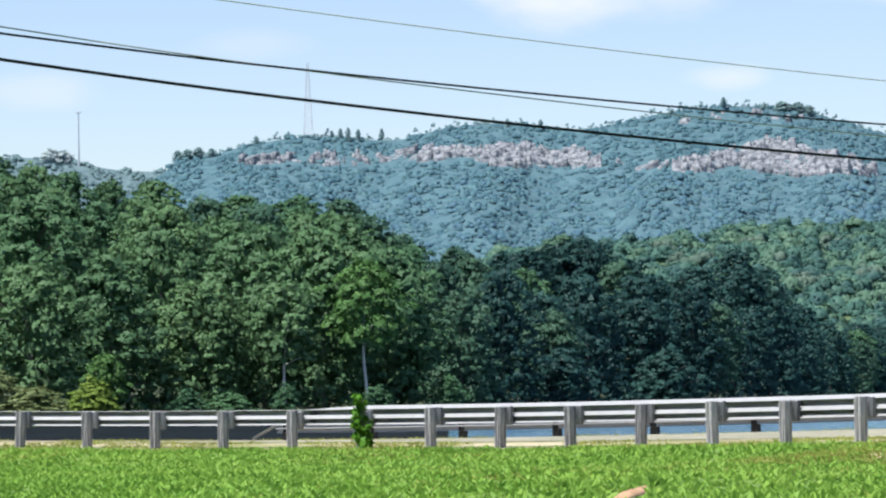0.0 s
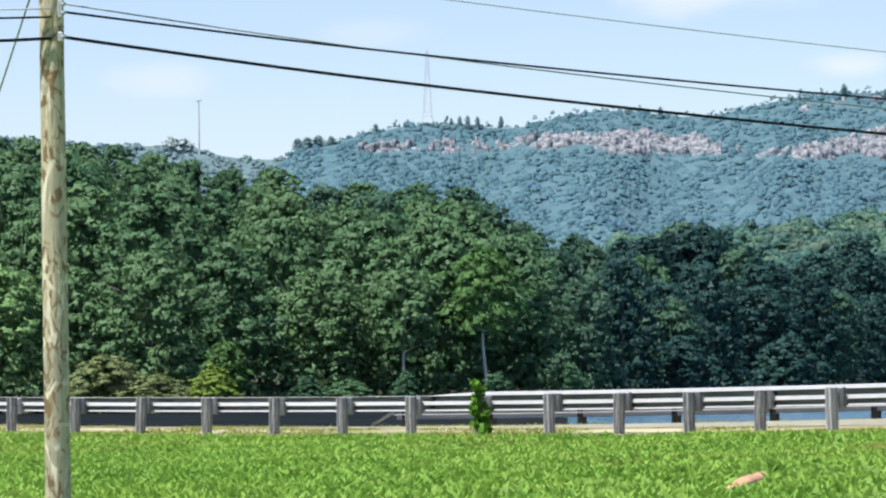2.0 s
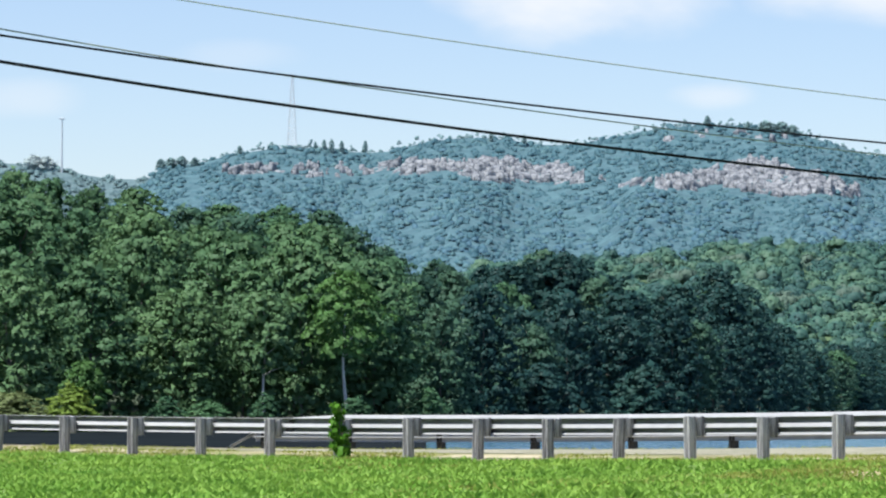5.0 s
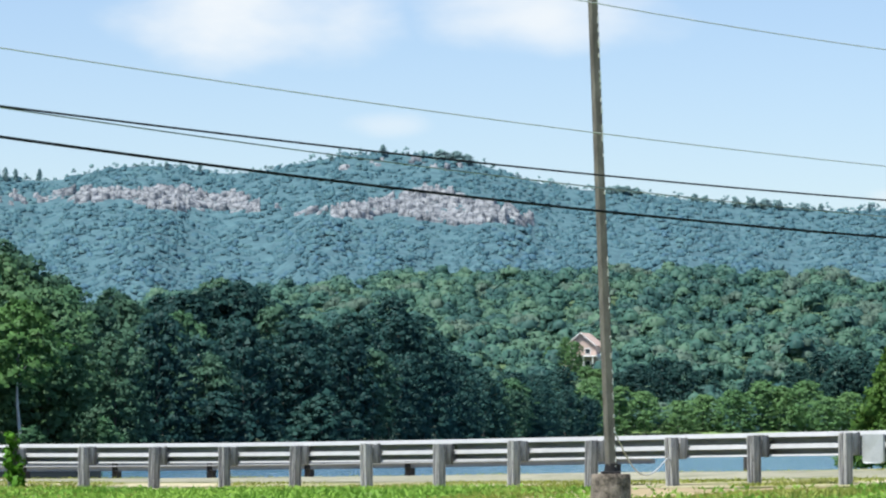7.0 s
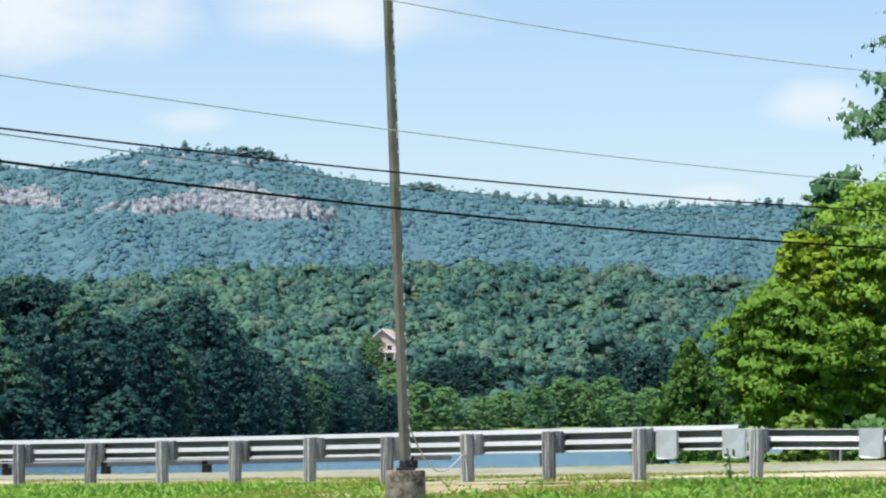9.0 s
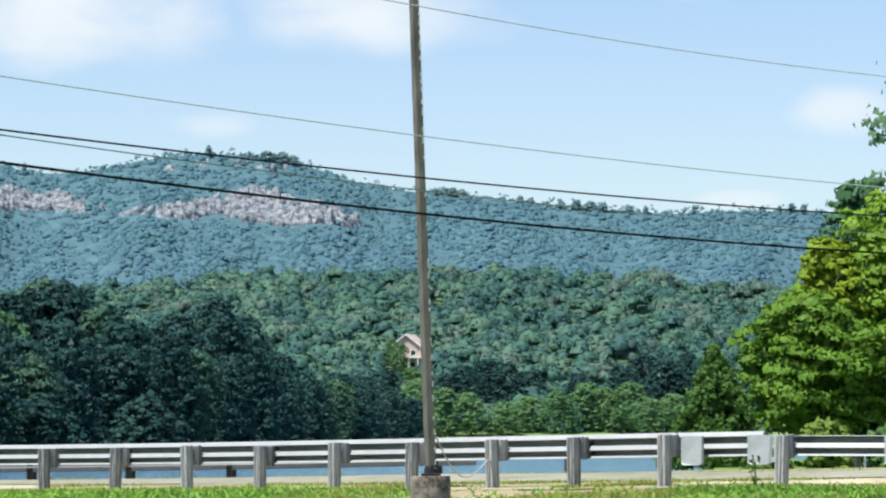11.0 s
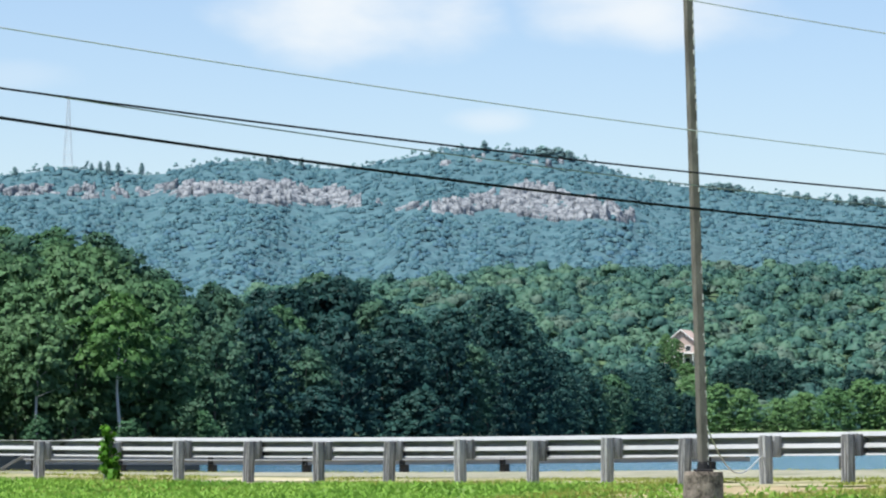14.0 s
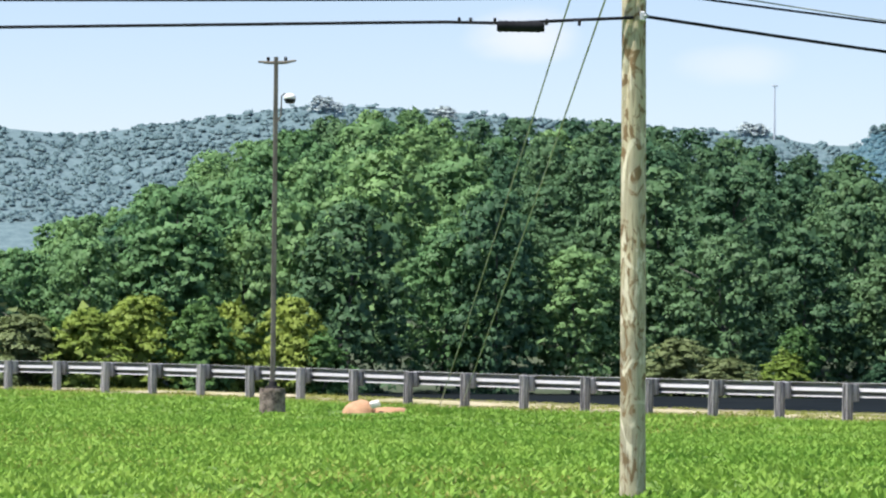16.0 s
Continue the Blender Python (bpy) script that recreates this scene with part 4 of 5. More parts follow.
# ---- shrubs and saplings before the forest ----
def build_saplings():
    base = [tree_shape(500 + k, 6.0, 2.3, 0.02, 80, 44, 0.26, (0.14, 0.26), 0.4) for k in range(3)]
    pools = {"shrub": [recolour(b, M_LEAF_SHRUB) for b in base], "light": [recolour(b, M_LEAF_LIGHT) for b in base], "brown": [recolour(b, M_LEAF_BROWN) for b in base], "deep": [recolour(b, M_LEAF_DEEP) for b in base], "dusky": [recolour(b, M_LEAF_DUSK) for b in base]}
    words = {"shrub": "yellow-green shrub at the edge of the forest", "light": "bright green sapling at the edge of the forest", "brown": "shrub with drying brownish leaves by the forest", "deep": "small deep green sapling at the lake shore", "dusky": "broad young tree at the lake shore in shade-tinted green"}
    for k, (kind, az, dist, top, wide) in enumerate((
            ("brown", -23.75, 205, 0.95, 1.35), ("shrub", -22.65, 204, 1.0, 1.15), ("shrub", -21.8, 206, 1.15, 1.2), ("light", -20.75, 205, 1.2, 1.05), ("shrub", -20.2, 207, 1.15, 1.0), ("shrub", -19.15, 207, 1.15, 0.95),
            ("light", -18.6, 206, 0.6, 0.8), ("light", -23.2, 206, 0.9, 0.6), ("light", -10.6, 240, 0.72, 0.75), ("shrub", -10.85, 238, 0.35, 0.85), ("brown", -11.75, 238, 0.2, 1.1), ("brown", -12.6, 240, 0.5, 1.25),
            ("deep", -5.95, 255, 0.15, 0.6), ("deep", -4.75, 268, 0.32, 0.6), ("deep", -9.2, 248, 0.1, 0.55), ("deep", -7.53, 252, 0.2, 0.5), ("dusky", -1.05, 318, 0.75, 1.4), ("dusky", -2.8, 292, 0.72, 1.3), ("dusky", -4.1, 282, 0.15, 0.9), ("deep", -8.5, 250, 0.05, 0.9))):
        h = level(0, dist, top) - LAKE_Z
        make_tree("sapling", pools[kind][k % 3], None, scaled(az, dist, LAKE_Z, 50 * k, wide, h / 6.0), words[kind], "saplings before the forest")
    # slender pale trunks with high light crowns
    for az, dist, top, bare, spread, mt, label in ((-6.15, 258, 2.30, 0.50, 3.0, M_LEAF_LIGHT, "slender pale-trunked tree with light green crown"), (-7.53, 256, 1.9, 0.48, 2.4, M_LEAF_OAK, "slender pale-trunked tree at the forest edge"),
                                                   (-3.05, 296, 1.4, 0.45, 2.4, M_LEAF_DARK, "slender pale-trunked tree at the forest edge")):
        h = level(0, dist, top) - LAKE_Z
        tr, cr = tree_shape(int(600 - az * 10), h, spread, bare, 75, 44, 0.34, (0.16, 0.30), 0.5, core=8)
        p = at(az, dist)
        t = empty("slender_tree", pose(p.x, p.y, LAKE_Z), label, "tree")
        put("trunk", tr, M_BIRCH, t)
        put("crown", cr, mt, t)
    # light crowns among the dark ones
    rng = np.random.default_rng(52)
    for az, el, dist in ((-8.6, 2.4, 300), (-17.6, 3.4, 330), (-15.6, 3.0, 310), (-20.4, 3.0, 300), (-18.9, 2.6, 290)):
        h = 9.0
        make_tree("forest_tree", LIGHTS[rng.integers(3)], None, scaled(az, dist, level(0, dist, el) - h, 0, 0.75, h / 15), "light green crown among darker forest trees", "forest trees by the lake")
    for az, top, dd, w in ((3.08, 1.62, 14, 0.75), (2.85, 1.45, 8, 0.8), (3.25, 1.54, 18, 1.0), (3.42, 1.13, 22, 1.2), (3.6, 1.10, 22, 1.1), (3.78, 1.05, 20, 0.9), (3.85, 1.35, 10, 0.7)):
        d = float(hill_r(0, HOUSE_U)) - dd
        make_tree("garden_tree", SHORES[rng.integers(3)], None, scaled(az, d, level(0, d, top) - 8, 40 * az, w * 0.6, 8 / 15.0), "green tree standing close to the house", "trees round the house")
    # dark evergreens along the foot of the far hill
    for az, top in ((4.35, 1.2), (4.7, 1.3), (5.1, 1.25), (5.5, 1.1), (4.0, 1.05), (7.0, 1.2), (7.35, 1.4), (7.75, 1.35), (8.1, 1.4), (8.45, 1.3), (6.3, 1.05), (3.0, 1.15), (2.6, 1.0)):
        d = 735 + rng.uniform(-10, 10)
        z = float(hill_z(np.array([az]), np.array([(d - H_NEAR) / (H_FAR - H_NEAR)]))[0])
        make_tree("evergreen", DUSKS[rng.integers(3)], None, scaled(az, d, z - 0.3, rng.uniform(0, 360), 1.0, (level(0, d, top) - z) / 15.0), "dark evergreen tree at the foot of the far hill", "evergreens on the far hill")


build_saplings()


# ---- guard rails ----
# back of a corrugated beam, recesses made overdeep to look dark from the camera: (away from the posts, down from the
# post heads)
THREE_WAVE = [(0.050, -0.076), (0.003, -0.010), (0.0, -0.002), (0.004, 0.005), (0.245, 0.014), (0.245, 0.150), (0.062, 0.141), (0.046, 0.110), (0.003, 0.176), (0.0, 0.184), (0.004, 0.191), (0.245, 0.201), (0.245, 0.310), (0.056, 0.303), (0.042, 0.278), (0.012, 0.306), (0.010, 0.310)]
TWO_WAVE = [(0.016, -0.004), (0.010, 0.0), (0.008, 0.003), (0.012, 0.008)] + THREE_WAVE[4:]


def beam_mesh(name, stations, profiles):
    """A steel beam swept along stations (place, away way, top height)."""
    bm = bmesh.new()
    prev = None
    for (p, away, top), prof in zip(stations, profiles):
        back = [bm.verts.new(p + away * d + Vector((0, 0, top - z))) for d, z in prof]
        face = [bm.verts.new(p + away * (d + 0.006) + Vector((0, 0, top - z))) for d, z in prof]
        ring = back + face[::-1]
        if prev:
            n = len(ring)
            for k in range(n):
                bm.faces.new((prev[k], prev[(k + 1) % n], ring[(k + 1) % n], ring[k]))
        else:
            bm.faces.new(ring[::-1])
        prev = ring
    bm.faces.new(prev)
    return bm_mesh(name, bm)


def line_at(s, off=0.0):
    x, y = np.interp(s, S_LINE, LX), np.interp(s, S_LINE, LY)
    nx, ny = np.interp(s, S_LINE, LNX), np.interp(s, S_LINE, LNY)
    return Vector((x + nx * off, y + ny * off, 0)), Vector((nx, ny, 0)).normalized()


def timber(name, sx, sy, sz, seed):
    rng = random.Random(seed)
    bm = bmesh.new()
    # a drying split runs down the face
    cut = sx * rng.uniform(0.02, 0.2)
    left, right = cut - 0.007 + sx / 2, sx / 2 - cut - 0.007
    add_box(bm, left, sy * 0.5, sz, pose(left / 2 - sx / 2, -sy * 0.25, 0), 0.008)
    add_box(bm, right, sy * 0.5, sz, pose(sx / 2 - right / 2, -sy * 0.25, 0), 0.008)
    add_box(bm, sx, sy * 0.5, sz, pose(0, sy * 0.25, 0), 0.008)
    for v in bm.verts:
        if v.co.z > 0:
            v.co.z += rng.uniform(-0.012, 0.006) + 0.03 * v.co.x
    return bm_mesh(name, bm)


def build_near_rail():
    rail = empty("guard_rail", pose(0, 0, 0), "galvanised steel guard rail on weathered timber posts along the road", "guard rail")
    rng = random.Random(7)
    posts = [timber("post", 0.16, 0.18, 1.25, k) for k in range(4)]
    blocks = [timber("blockout", 0.14, 0.19, 0.36, 10 + k) for k in range(3)]
    moved = {10: -0.05, 11: -0.065, 12: 0.10, 13: 0.35, 14: 0.4, 15: 0.4, 16: 0.4}      # the bays are uneven near the plates, posts shifted to fit the camera's view
    for i in range(-24, 17):
        p, away = line_at(i + moved.get(i, 0.0))
        top = float(np.interp(i, S_LINE, LZ)) + 0.80
        turn = math.degrees(math.atan2(away.y, away.x)) - 90
        lift = rng.uniform(-0.02, 0.02)
        # on the triple-wave stretch the heads stand lower than the beam
        put("post", posts[i % 4], M_POST, rail, pose(p.x, p.y, top - 0.625 + lift, rng.uniform(-1.5, 1.5), rng.uniform(-1.8, 1.8), turn))
        b = p + away * 0.205
        put("blockout", blocks[i % 3], M_POST, rail, pose(b.x, b.y, top - 0.19 + lift + rng.uniform(-0.01, 0.02), 0, rng.uniform(-2.5, 2.5), turn + rng.uniform(-4, 4)))
    off = 0.31
    two, three = TWO_WAVE, THREE_WAVE
    def station(s):
        p, away = line_at(s, off)
        return p, away, float(np.interp(s, S_LINE, LZ)) + 0.80 - 0.028 * float(np.clip(s / 12, 0, 1))
    for a in range(-24, 16, 2):
        if a == -2:
            put("beam_panel", beam_mesh("beam_panel", [station(s) for s in (-2.06, -1.5, -1.0, -0.9)], [two] * 4), M_ZINC, rail, None, "two-wave galvanised beam panel")
            put("transition_panel", beam_mesh("transition_panel", [station(s) for s in (-0.92, -0.5, -0.1)], [two, three_mix(two, three, 0.55), three]), M_ZINC, rail, None, "tapering transition beam panel")
            continue
        wide = 0 <= a < 12
        e = a + 2 if a != 10 else 11.9
        put("beam_panel", beam_mesh("beam_panel", [station(a - 0.08 + (e - a) * k / 4) for k in range(5)], [three if wide else two] * 5), M_ZINC, rail, None,
            "three-wave galvanised beam panel" if wide else "two-wave galvanised beam panel")
    # grey plates bolted over the beam's ends
    for s, w in ((11.15, 0.40), (11.83, 0.42), (13.1, 0.40)):
        p, away = line_at(s, 0.20)
        turn = math.degrees(math.atan2(away.y, away.x)) - 90
        bm = bmesh.new()
        top = float(np.interp(s, S_LINE, LZ)) + 0.80
        ring_b, ring_f = [], []
        outline = [(-w / 2, 0.23), (w / 2, 0.23), (w / 2, -0.20), (w / 2 - 0.05, -0.23), (-w / 2 + 0.05, -0.23), (-w / 2, -0.20)]
        for x, z in outline:
            bow = 0.05 * (1 - (2 * x / w) ** 2)
            ring_b.append(bm.verts.new((x, -0.03 - bow, z)))
            ring_f.append(bm.verts.new((x, 0.03, z)))
        bm.faces.new(ring_b)
        bm.faces.new(ring_f[::-1])
        for k in range(len(outline)):
            bm.faces.new((ring_b[k], ring_f[k], ring_f[(k + 1) % len(outline)], ring_b[(k + 1) % len(outline)]))
        part("end_plate", bm, M_PLATE, rail, "dull grey steel plate bolted over the beam", m=pose(p.x, p.y, top - 0.24, 0, 0, turn))
    s = 11.99
    p, away = line_at(s, 0.19)
    turn = math.degrees(math.atan2(away.y, away.x)) - 90
    top = float(np.interp(s, S_LINE, LZ)) + 0.80
    bm = bmesh.new()
    # a thin plate with two slots left open between its bars
    for x, w in ((-0.085, 0.03), (0.0, 0.07), (0.085, 0.03)):
        add_box(bm, w, 0.012, 0.42, pose(x, 0, 0), 0.003)
    for z, h in ((0.19, 0.05), (0.03, 0.06), (-0.17, 0.08)):
        add_box(bm, 0.198, 0.010, h, pose(0, 0.002, z), 0.003)
    part("slotted_bracket", bm, M_PLATE, rail, "pale slotted steel bracket", m=pose(p.x, p.y, top - 0.23, 0, 0, turn))
    return rail


def three_mix(a, b, t):
    return [(p[0] * (1 - t) + q[0] * t, p[1] * (1 - t) + q[1] * t) for p, q in zip(a, b)]


build_near_rail()
FAR_OFF = 10.6


def far_s(az):
    """Where on the far rail's line a heading lies."""
    h = np.degrees(np.arctan2(LX + LNX * FAR_OFF, LY + LNY * FAR_OFF))
    return float(np.interp(az, h, S_LINE))


def build_far_rail():
    rail = empty("guard_rail", pose(0, 0, 0), "galvanised guard rail with dark posts beside the lake", "guard rail")
    end = far_s(4.5)
    post = timber("post", 0.16, 0.18, 1.2, 40)
    # hollows shaped deep so the far beam looks dark in the camera's view
    prof = [(0.020, -0.020), (0.0, 0.0), (0.004, 0.004), (0.150, 0.012), (0.150, 0.105), (0.060, 0.100), (0.012, 0.112), (0.010, 0.122), (0.014, 0.128), (0.150, 0.134), (0.150, 0.225), (0.040, 0.228)]
    start = far_s(-7.75)
    t = end - 0.5
    while t > start:
        p, away = line_at(t, FAR_OFF)
        g = float(ground_z([p.x], [p.y])[0])
        turn = math.degrees(math.atan2(away.y, away.x)) - 90
        q = p + away * 0.22
        put("post", post, M_DARKPOST, rail, pose(q.x, q.y, g + 0.03, 0, 0, turn))
        t -= 1.25
    a = end
    while a > start:
        pts = []
        for t in np.linspace(a, max(a - 2.0, start), 5):
            p, away = line_at(t, FAR_OFF)
            pts.append((p, away, float(ground_z([p.x], [p.y])[0]) + 0.43))
        put("beam_panel", beam_mesh("beam_panel", pts, [prof] * 5), M_ZINC, rail)
        a -= 2.0
    # its other end is twisted down into the ground
    pts = []
    for k in range(5):
        p, away = line_at(start + 0.02 - 0.09 * k, FAR_OFF)
        pts.append((p, away, float(ground_z([p.x], [p.y])[0]) + 0.43 - 0.085 * k))
    put("end_terminal", beam_mesh("end_terminal", pts, [[(d * 0.4, z * 0.22) for d, z in prof]] * 5), M_PLATE, rail, None, "pale turned-down end terminal")
    p, away = line_at(end + 0.05, FAR_OFF)
    bm = bmesh.new()
    g = float(ground_z([p.x], [p.y])[0])
    bmesh.ops.create_uvsphere(bm, u_segments=12, v_segments=8, radius=0.09, matrix=pose(p.x, p.y, g + 0.42) @ Matrix.Diagonal((1, 0.6, 1, 1)))
    part("end_cap", bm, M_BLACK, rail, "rounded dark end cap", True)
    for az in (6.14,):
        p, away = line_at(far_s(az), FAR_OFF)
        g = float(ground_z([p.x], [p.y])[0])
        t = tagged(put("marker_post", timber("marker_post", 0.16, 0.16, 1.0, 44), M_DARKPOST, None, pose(p.x, p.y, g + 0.3)), "short dark timber marker post by the lake", "post")
    for az, w, mt, label in ((11.02, 0.13, M_DARKPOST, "short dark timber marker post by the lake"), (11.14, 0.05, M_PLATE, "thin pale steel marker post by the road")):
        p = at(az, 84.0)
        g = float(ground_z([p.x], [p.y])[0])
        tagged(put("marker_post", timber("marker_post", w, w, 0.9, 45), mt, None, pose(p.x, p.y, g + 0.12)), label, "post")


build_far_rail()

# ---- utility pole with its lines ----
POLE = at(-13.445, 32.0)
POLE.z = float(ground_z([POLE.x], [POLE.y])[0])


def build_pole():
    pole = empty("utility_pole", pose(POLE.x, POLE.y, POLE.z), "weathered round timber utility pole standing in the lawn", "utility pole")
    bm = bmesh.new()
    rng = np.random.default_rng(3)
    n, sides, H = 150, 40, 9.2
    rings = []
    for k in range(n + 1):
        z = -0.4 + (H + 0.4) * k / n
        r = 0.124 - 0.0022 * z
        ring = []
        for j in range(sides):
            a = 2 * math.pi * j / sides
            crack = 0.006 * noise.noise(Vector((3 * math.cos(a), 3 * math.sin(a), z * 0.5))) + 0.004 * noise.noise(Vector((8 * math.cos(a), 8 * math.sin(a), z * 1.2)))
            # a long scar winds down across the face below the cables
            turn = (a - radians(300 - 62 * (4.85 - z)) + math.pi) % (2 * math.pi) - math.pi
            crack -= 0.030 * math.exp(-(turn / 0.16) ** 2) * max(0.0, 1 - abs(z - 4.1) / 0.85) ** 0.5
            ring.append(bm.verts.new(((r + crack) * math.cos(a) - 0.006 * z, (r + crack) * math.sin(a), z)))
        rings.append(ring)
    for r0, r1 in zip(rings, rings[1:]):
        for j in range(sides):
            bm.faces.new((r0[j], r0[(j + 1) % sides], r1[(j + 1) % sides], r1[j]))
    bm.faces.new(rings[-1])
    part("shaft", bm, M_POLE, pole, smooth=True)
    for z, r in ((4.885, 0.113), (5.11, 0.113), (5.19, 0.113), (5.77, 0.112), (6.97, 0.12)):
        bm = bmesh.new()
        add_box(bm, 0.05, 0.10, 0.09, pose(0.09, -r - 0.02, z - POLE.z, 0, 0, 10), 0.008)
        add_tube(bm, [(0.09, -r - 0.03, z - POLE.z), (0.15, -r - 0.09, z - POLE.z)], [0.018, 0.018], 8)
        part("cable_clamp", bm, M_PLATE, pole, "small steel cable clamp")
    return pole


build_pole()


def cable(name, pts, radius, material, label, category="cable"):
    bm = bmesh.new()
    add_tube(bm, pts, [radius] * len(pts), 6)
    return tagged(put(name, bm_mesh(name, bm, True), material), label, category)


# spans to the next pole, which recede over the road: height at the pole, slope, sag, radius
AHEAD = Vector((0.7071, 0.7071, 0))
for z0, b, c, rad, mt, off, label in ((4.885, -0.06180, 0.00140, 0.017, M_CABLE, 0.0, "thick black telephone cable strung over the lawn"),
                                      (5.124, -0.04480, 0.00121, 0.012, M_CABLE, 0.0, "black overhead cable between utility poles"),
                                      (5.200, -0.06450, 0.00145, 0.0078, M_GUY, 0.0, "thin grey overhead wire between utility poles"),
                                      (5.770, -0.05380, 0.00120, 0.0075, M_WIRE, 0.0, "thin grey overhead wire between utility poles"),
                                      (7.743, -0.09710, 0.00240, 0.0075, M_WIRE, 0.0, "thin grey overhead wire between utility poles")):
    pts = []
    for k in range(60):
        s = 50 * k / 59
        p = POLE + AHEAD * s + Vector((0.12 * max(0, 1 - s / 3), -0.12 * max(0, 1 - s / 3), 0))
        pts.append((p.x, p.y, z0 + b * s + c * s * s + off))
    cable("overhead_cable" if mt is M_CABLE else "overhead_wire", pts, rad, mt, label)
# spans on the other side of the pole, nearly square to the view
BACK = Vector((-0.987, -0.16, 0))
for z0, b, c, rad, mt in ((4.875, -0.012, 0.0003, 0.017, M_CABLE), (5.077, -0.006, 0.0009, 0.011, M_CABLE), (5.156, -0.004, 0.0010, 0.008, M_WIRE), (5.732, -0.01, 0.0009, 0.009, M_WIRE)):
    pts = []
    for k in range(50):
        s = 30 * k / 49
        p = POLE + BACK * s + Vector((0, -0.14 * max(0, 1 - s / 2), 0))
        sagging = 0.03 * math.exp(-((s - 1.1) / 0.5) ** 2) if rad > 0.015 else 0
        pts.append((p.x, p.y, z0 + b * s + c * s * s - sagging))
    cable("overhead_cable" if mt is M_CABLE else "overhead_wire", pts, rad, mt, "black overhead cable on the far side of the pole" if mt is M_CABLE else "thin grey overhead wire between utility poles")


def build_sleeve():
    a, b = at(-15.77, 32.0), at(-14.96, 32.0)
    z = 4.785
    mid = (a + b) / 2
    turn = math.degrees(math.atan2(b.y - a.y, b.x - a.x))
    s = empty("splice_case", pose(mid.x, mid.y - 0.12, z, 0, 0.5, turn), "ribbed black cable splice case hung on the overhead cable", "splice case")
    bm = bmesh.new()
    half = (b - a).length / 2
    n = 15
    add_tube(bm, [(-half + 2 * half * k / n, 0, 0) for k in range(n + 1)], [0.045 if k in (0, n) else 0.056 if k % 2 else 0.050 for k in range(n + 1)], 12)
    part("case_body", bm, M_CABLE, s, smooth=True)
    for x in (-half - 0.02, half + 0.02, -half - 0.25, -half - 0.36, half + 0.33):
        bm = bmesh.new()
        add_box(bm, 0.03, 0.04, 0.06, pose(x, 0.03, 0.05), 0.006)
        part("hanger", bm, M_BLACK, s, "small cable hanger clamp")


build_sleeve()
# two guy strands run from the pole's head down to anchors behind the guard rail
for z_top, az_a in ((5.9, -16.315), (7.1, -16.68)):
    foot = at(az_a, 81.0, 0.55)
    head = Vector((POLE.x - 0.05, POLE.y + 0.1, z_top))
    cable("guy_wire", [head.lerp(foot, k / 12) - Vector((0, 0, 0.08 * math.sin(math.pi * k / 12))) for k in range(13)], 0.011, M_GUY, "steel guy strand running from pole to ground", "guy wire")


# ---- lamp columns on concrete footings ----
def footing(parent, r, h):
    bm = bmesh.new()
    sides = 28
    prof = [(r * 1.0, -0.3), (r * 1.01, h * 0.3), (r * 1.0, h * 0.9), (r * 0.97, h), (r * 0.2, h + 0.005)]
    rings = []
    for rad, z in prof:
        rings.append([bm.verts.new(((rad + 0.012 * noise.noise(Vector((3 * math.cos(a), 3 * math.sin(a), z * 4)))) * math.cos(a),
                                    (rad + 0.012 * noise.noise(Vector((3 * math.cos(a), 3 * math.sin(a), z * 4)))) * math.sin(a), z))
                      for a in (2 * math.pi * k / sides for k in range(sides))])
    for r0, r1 in zip(rings, rings[1:]):
        for k in range(sides):
            bm.faces.new((r0[k], r0[(k + 1) % sides], r1[(k + 1) % sides], r1[k]))
    bm.faces.new(rings[-1])
    return part("footing", bm, M_CONCRETE, parent, "stained cylindrical concrete footing")


def square_shaft(parent, w0, w1, z0, z1, lean_x, chips, seed):
    bm = bmesh.new()
    rings = []
    for k, z in enumerate(np.linspace(z0, z1, 9)):
        w = (w0 + (w1 - w0) * k / 8) / 2
        ring = []
        for q in range(4):
            for d in (-7, 7):
                a = radians(-112 + 90 * q + d)
                ring.append(bm.verts.new((lean_x * (z - z0) + w * math.cos(a), w * math.sin(a), z)))
        rings.append(ring)
    for r0, r1 in zip(rings, rings[1:]):
        for q in range(8):
            bm.faces.new((r0[q], r0[(q + 1) % 8], r1[(q + 1) % 8], r1[q]))
    bm.faces.new(rings[-1])
    part("shaft", bm, M_LAMPPOLE, parent)
    rng = random.Random(seed)
    for _ in range(chips):
        z = z0 + (z1 - z0) * rng.random() ** 1.0
        t = (z - z0) / (z1 - z0)
        r = (w0 + (w1 - w0) * t) / 2 * 0.97
        bm = bmesh.new()
        a = radians(rng.uniform(-34, -16))
        m = pose(lean_x * (z - z0) + r * math.cos(a), r * math.sin(a), z, rng.uniform(-20, 20), 0, math.degrees(a))
        add_box(bm, 0.006, rng.uniform(0.03, 0.06), rng.uniform(0.03, 0.09), m, 0.002)
        part("paint_flake", bm, M_PEEL, parent, "flake of pale peeled paint")


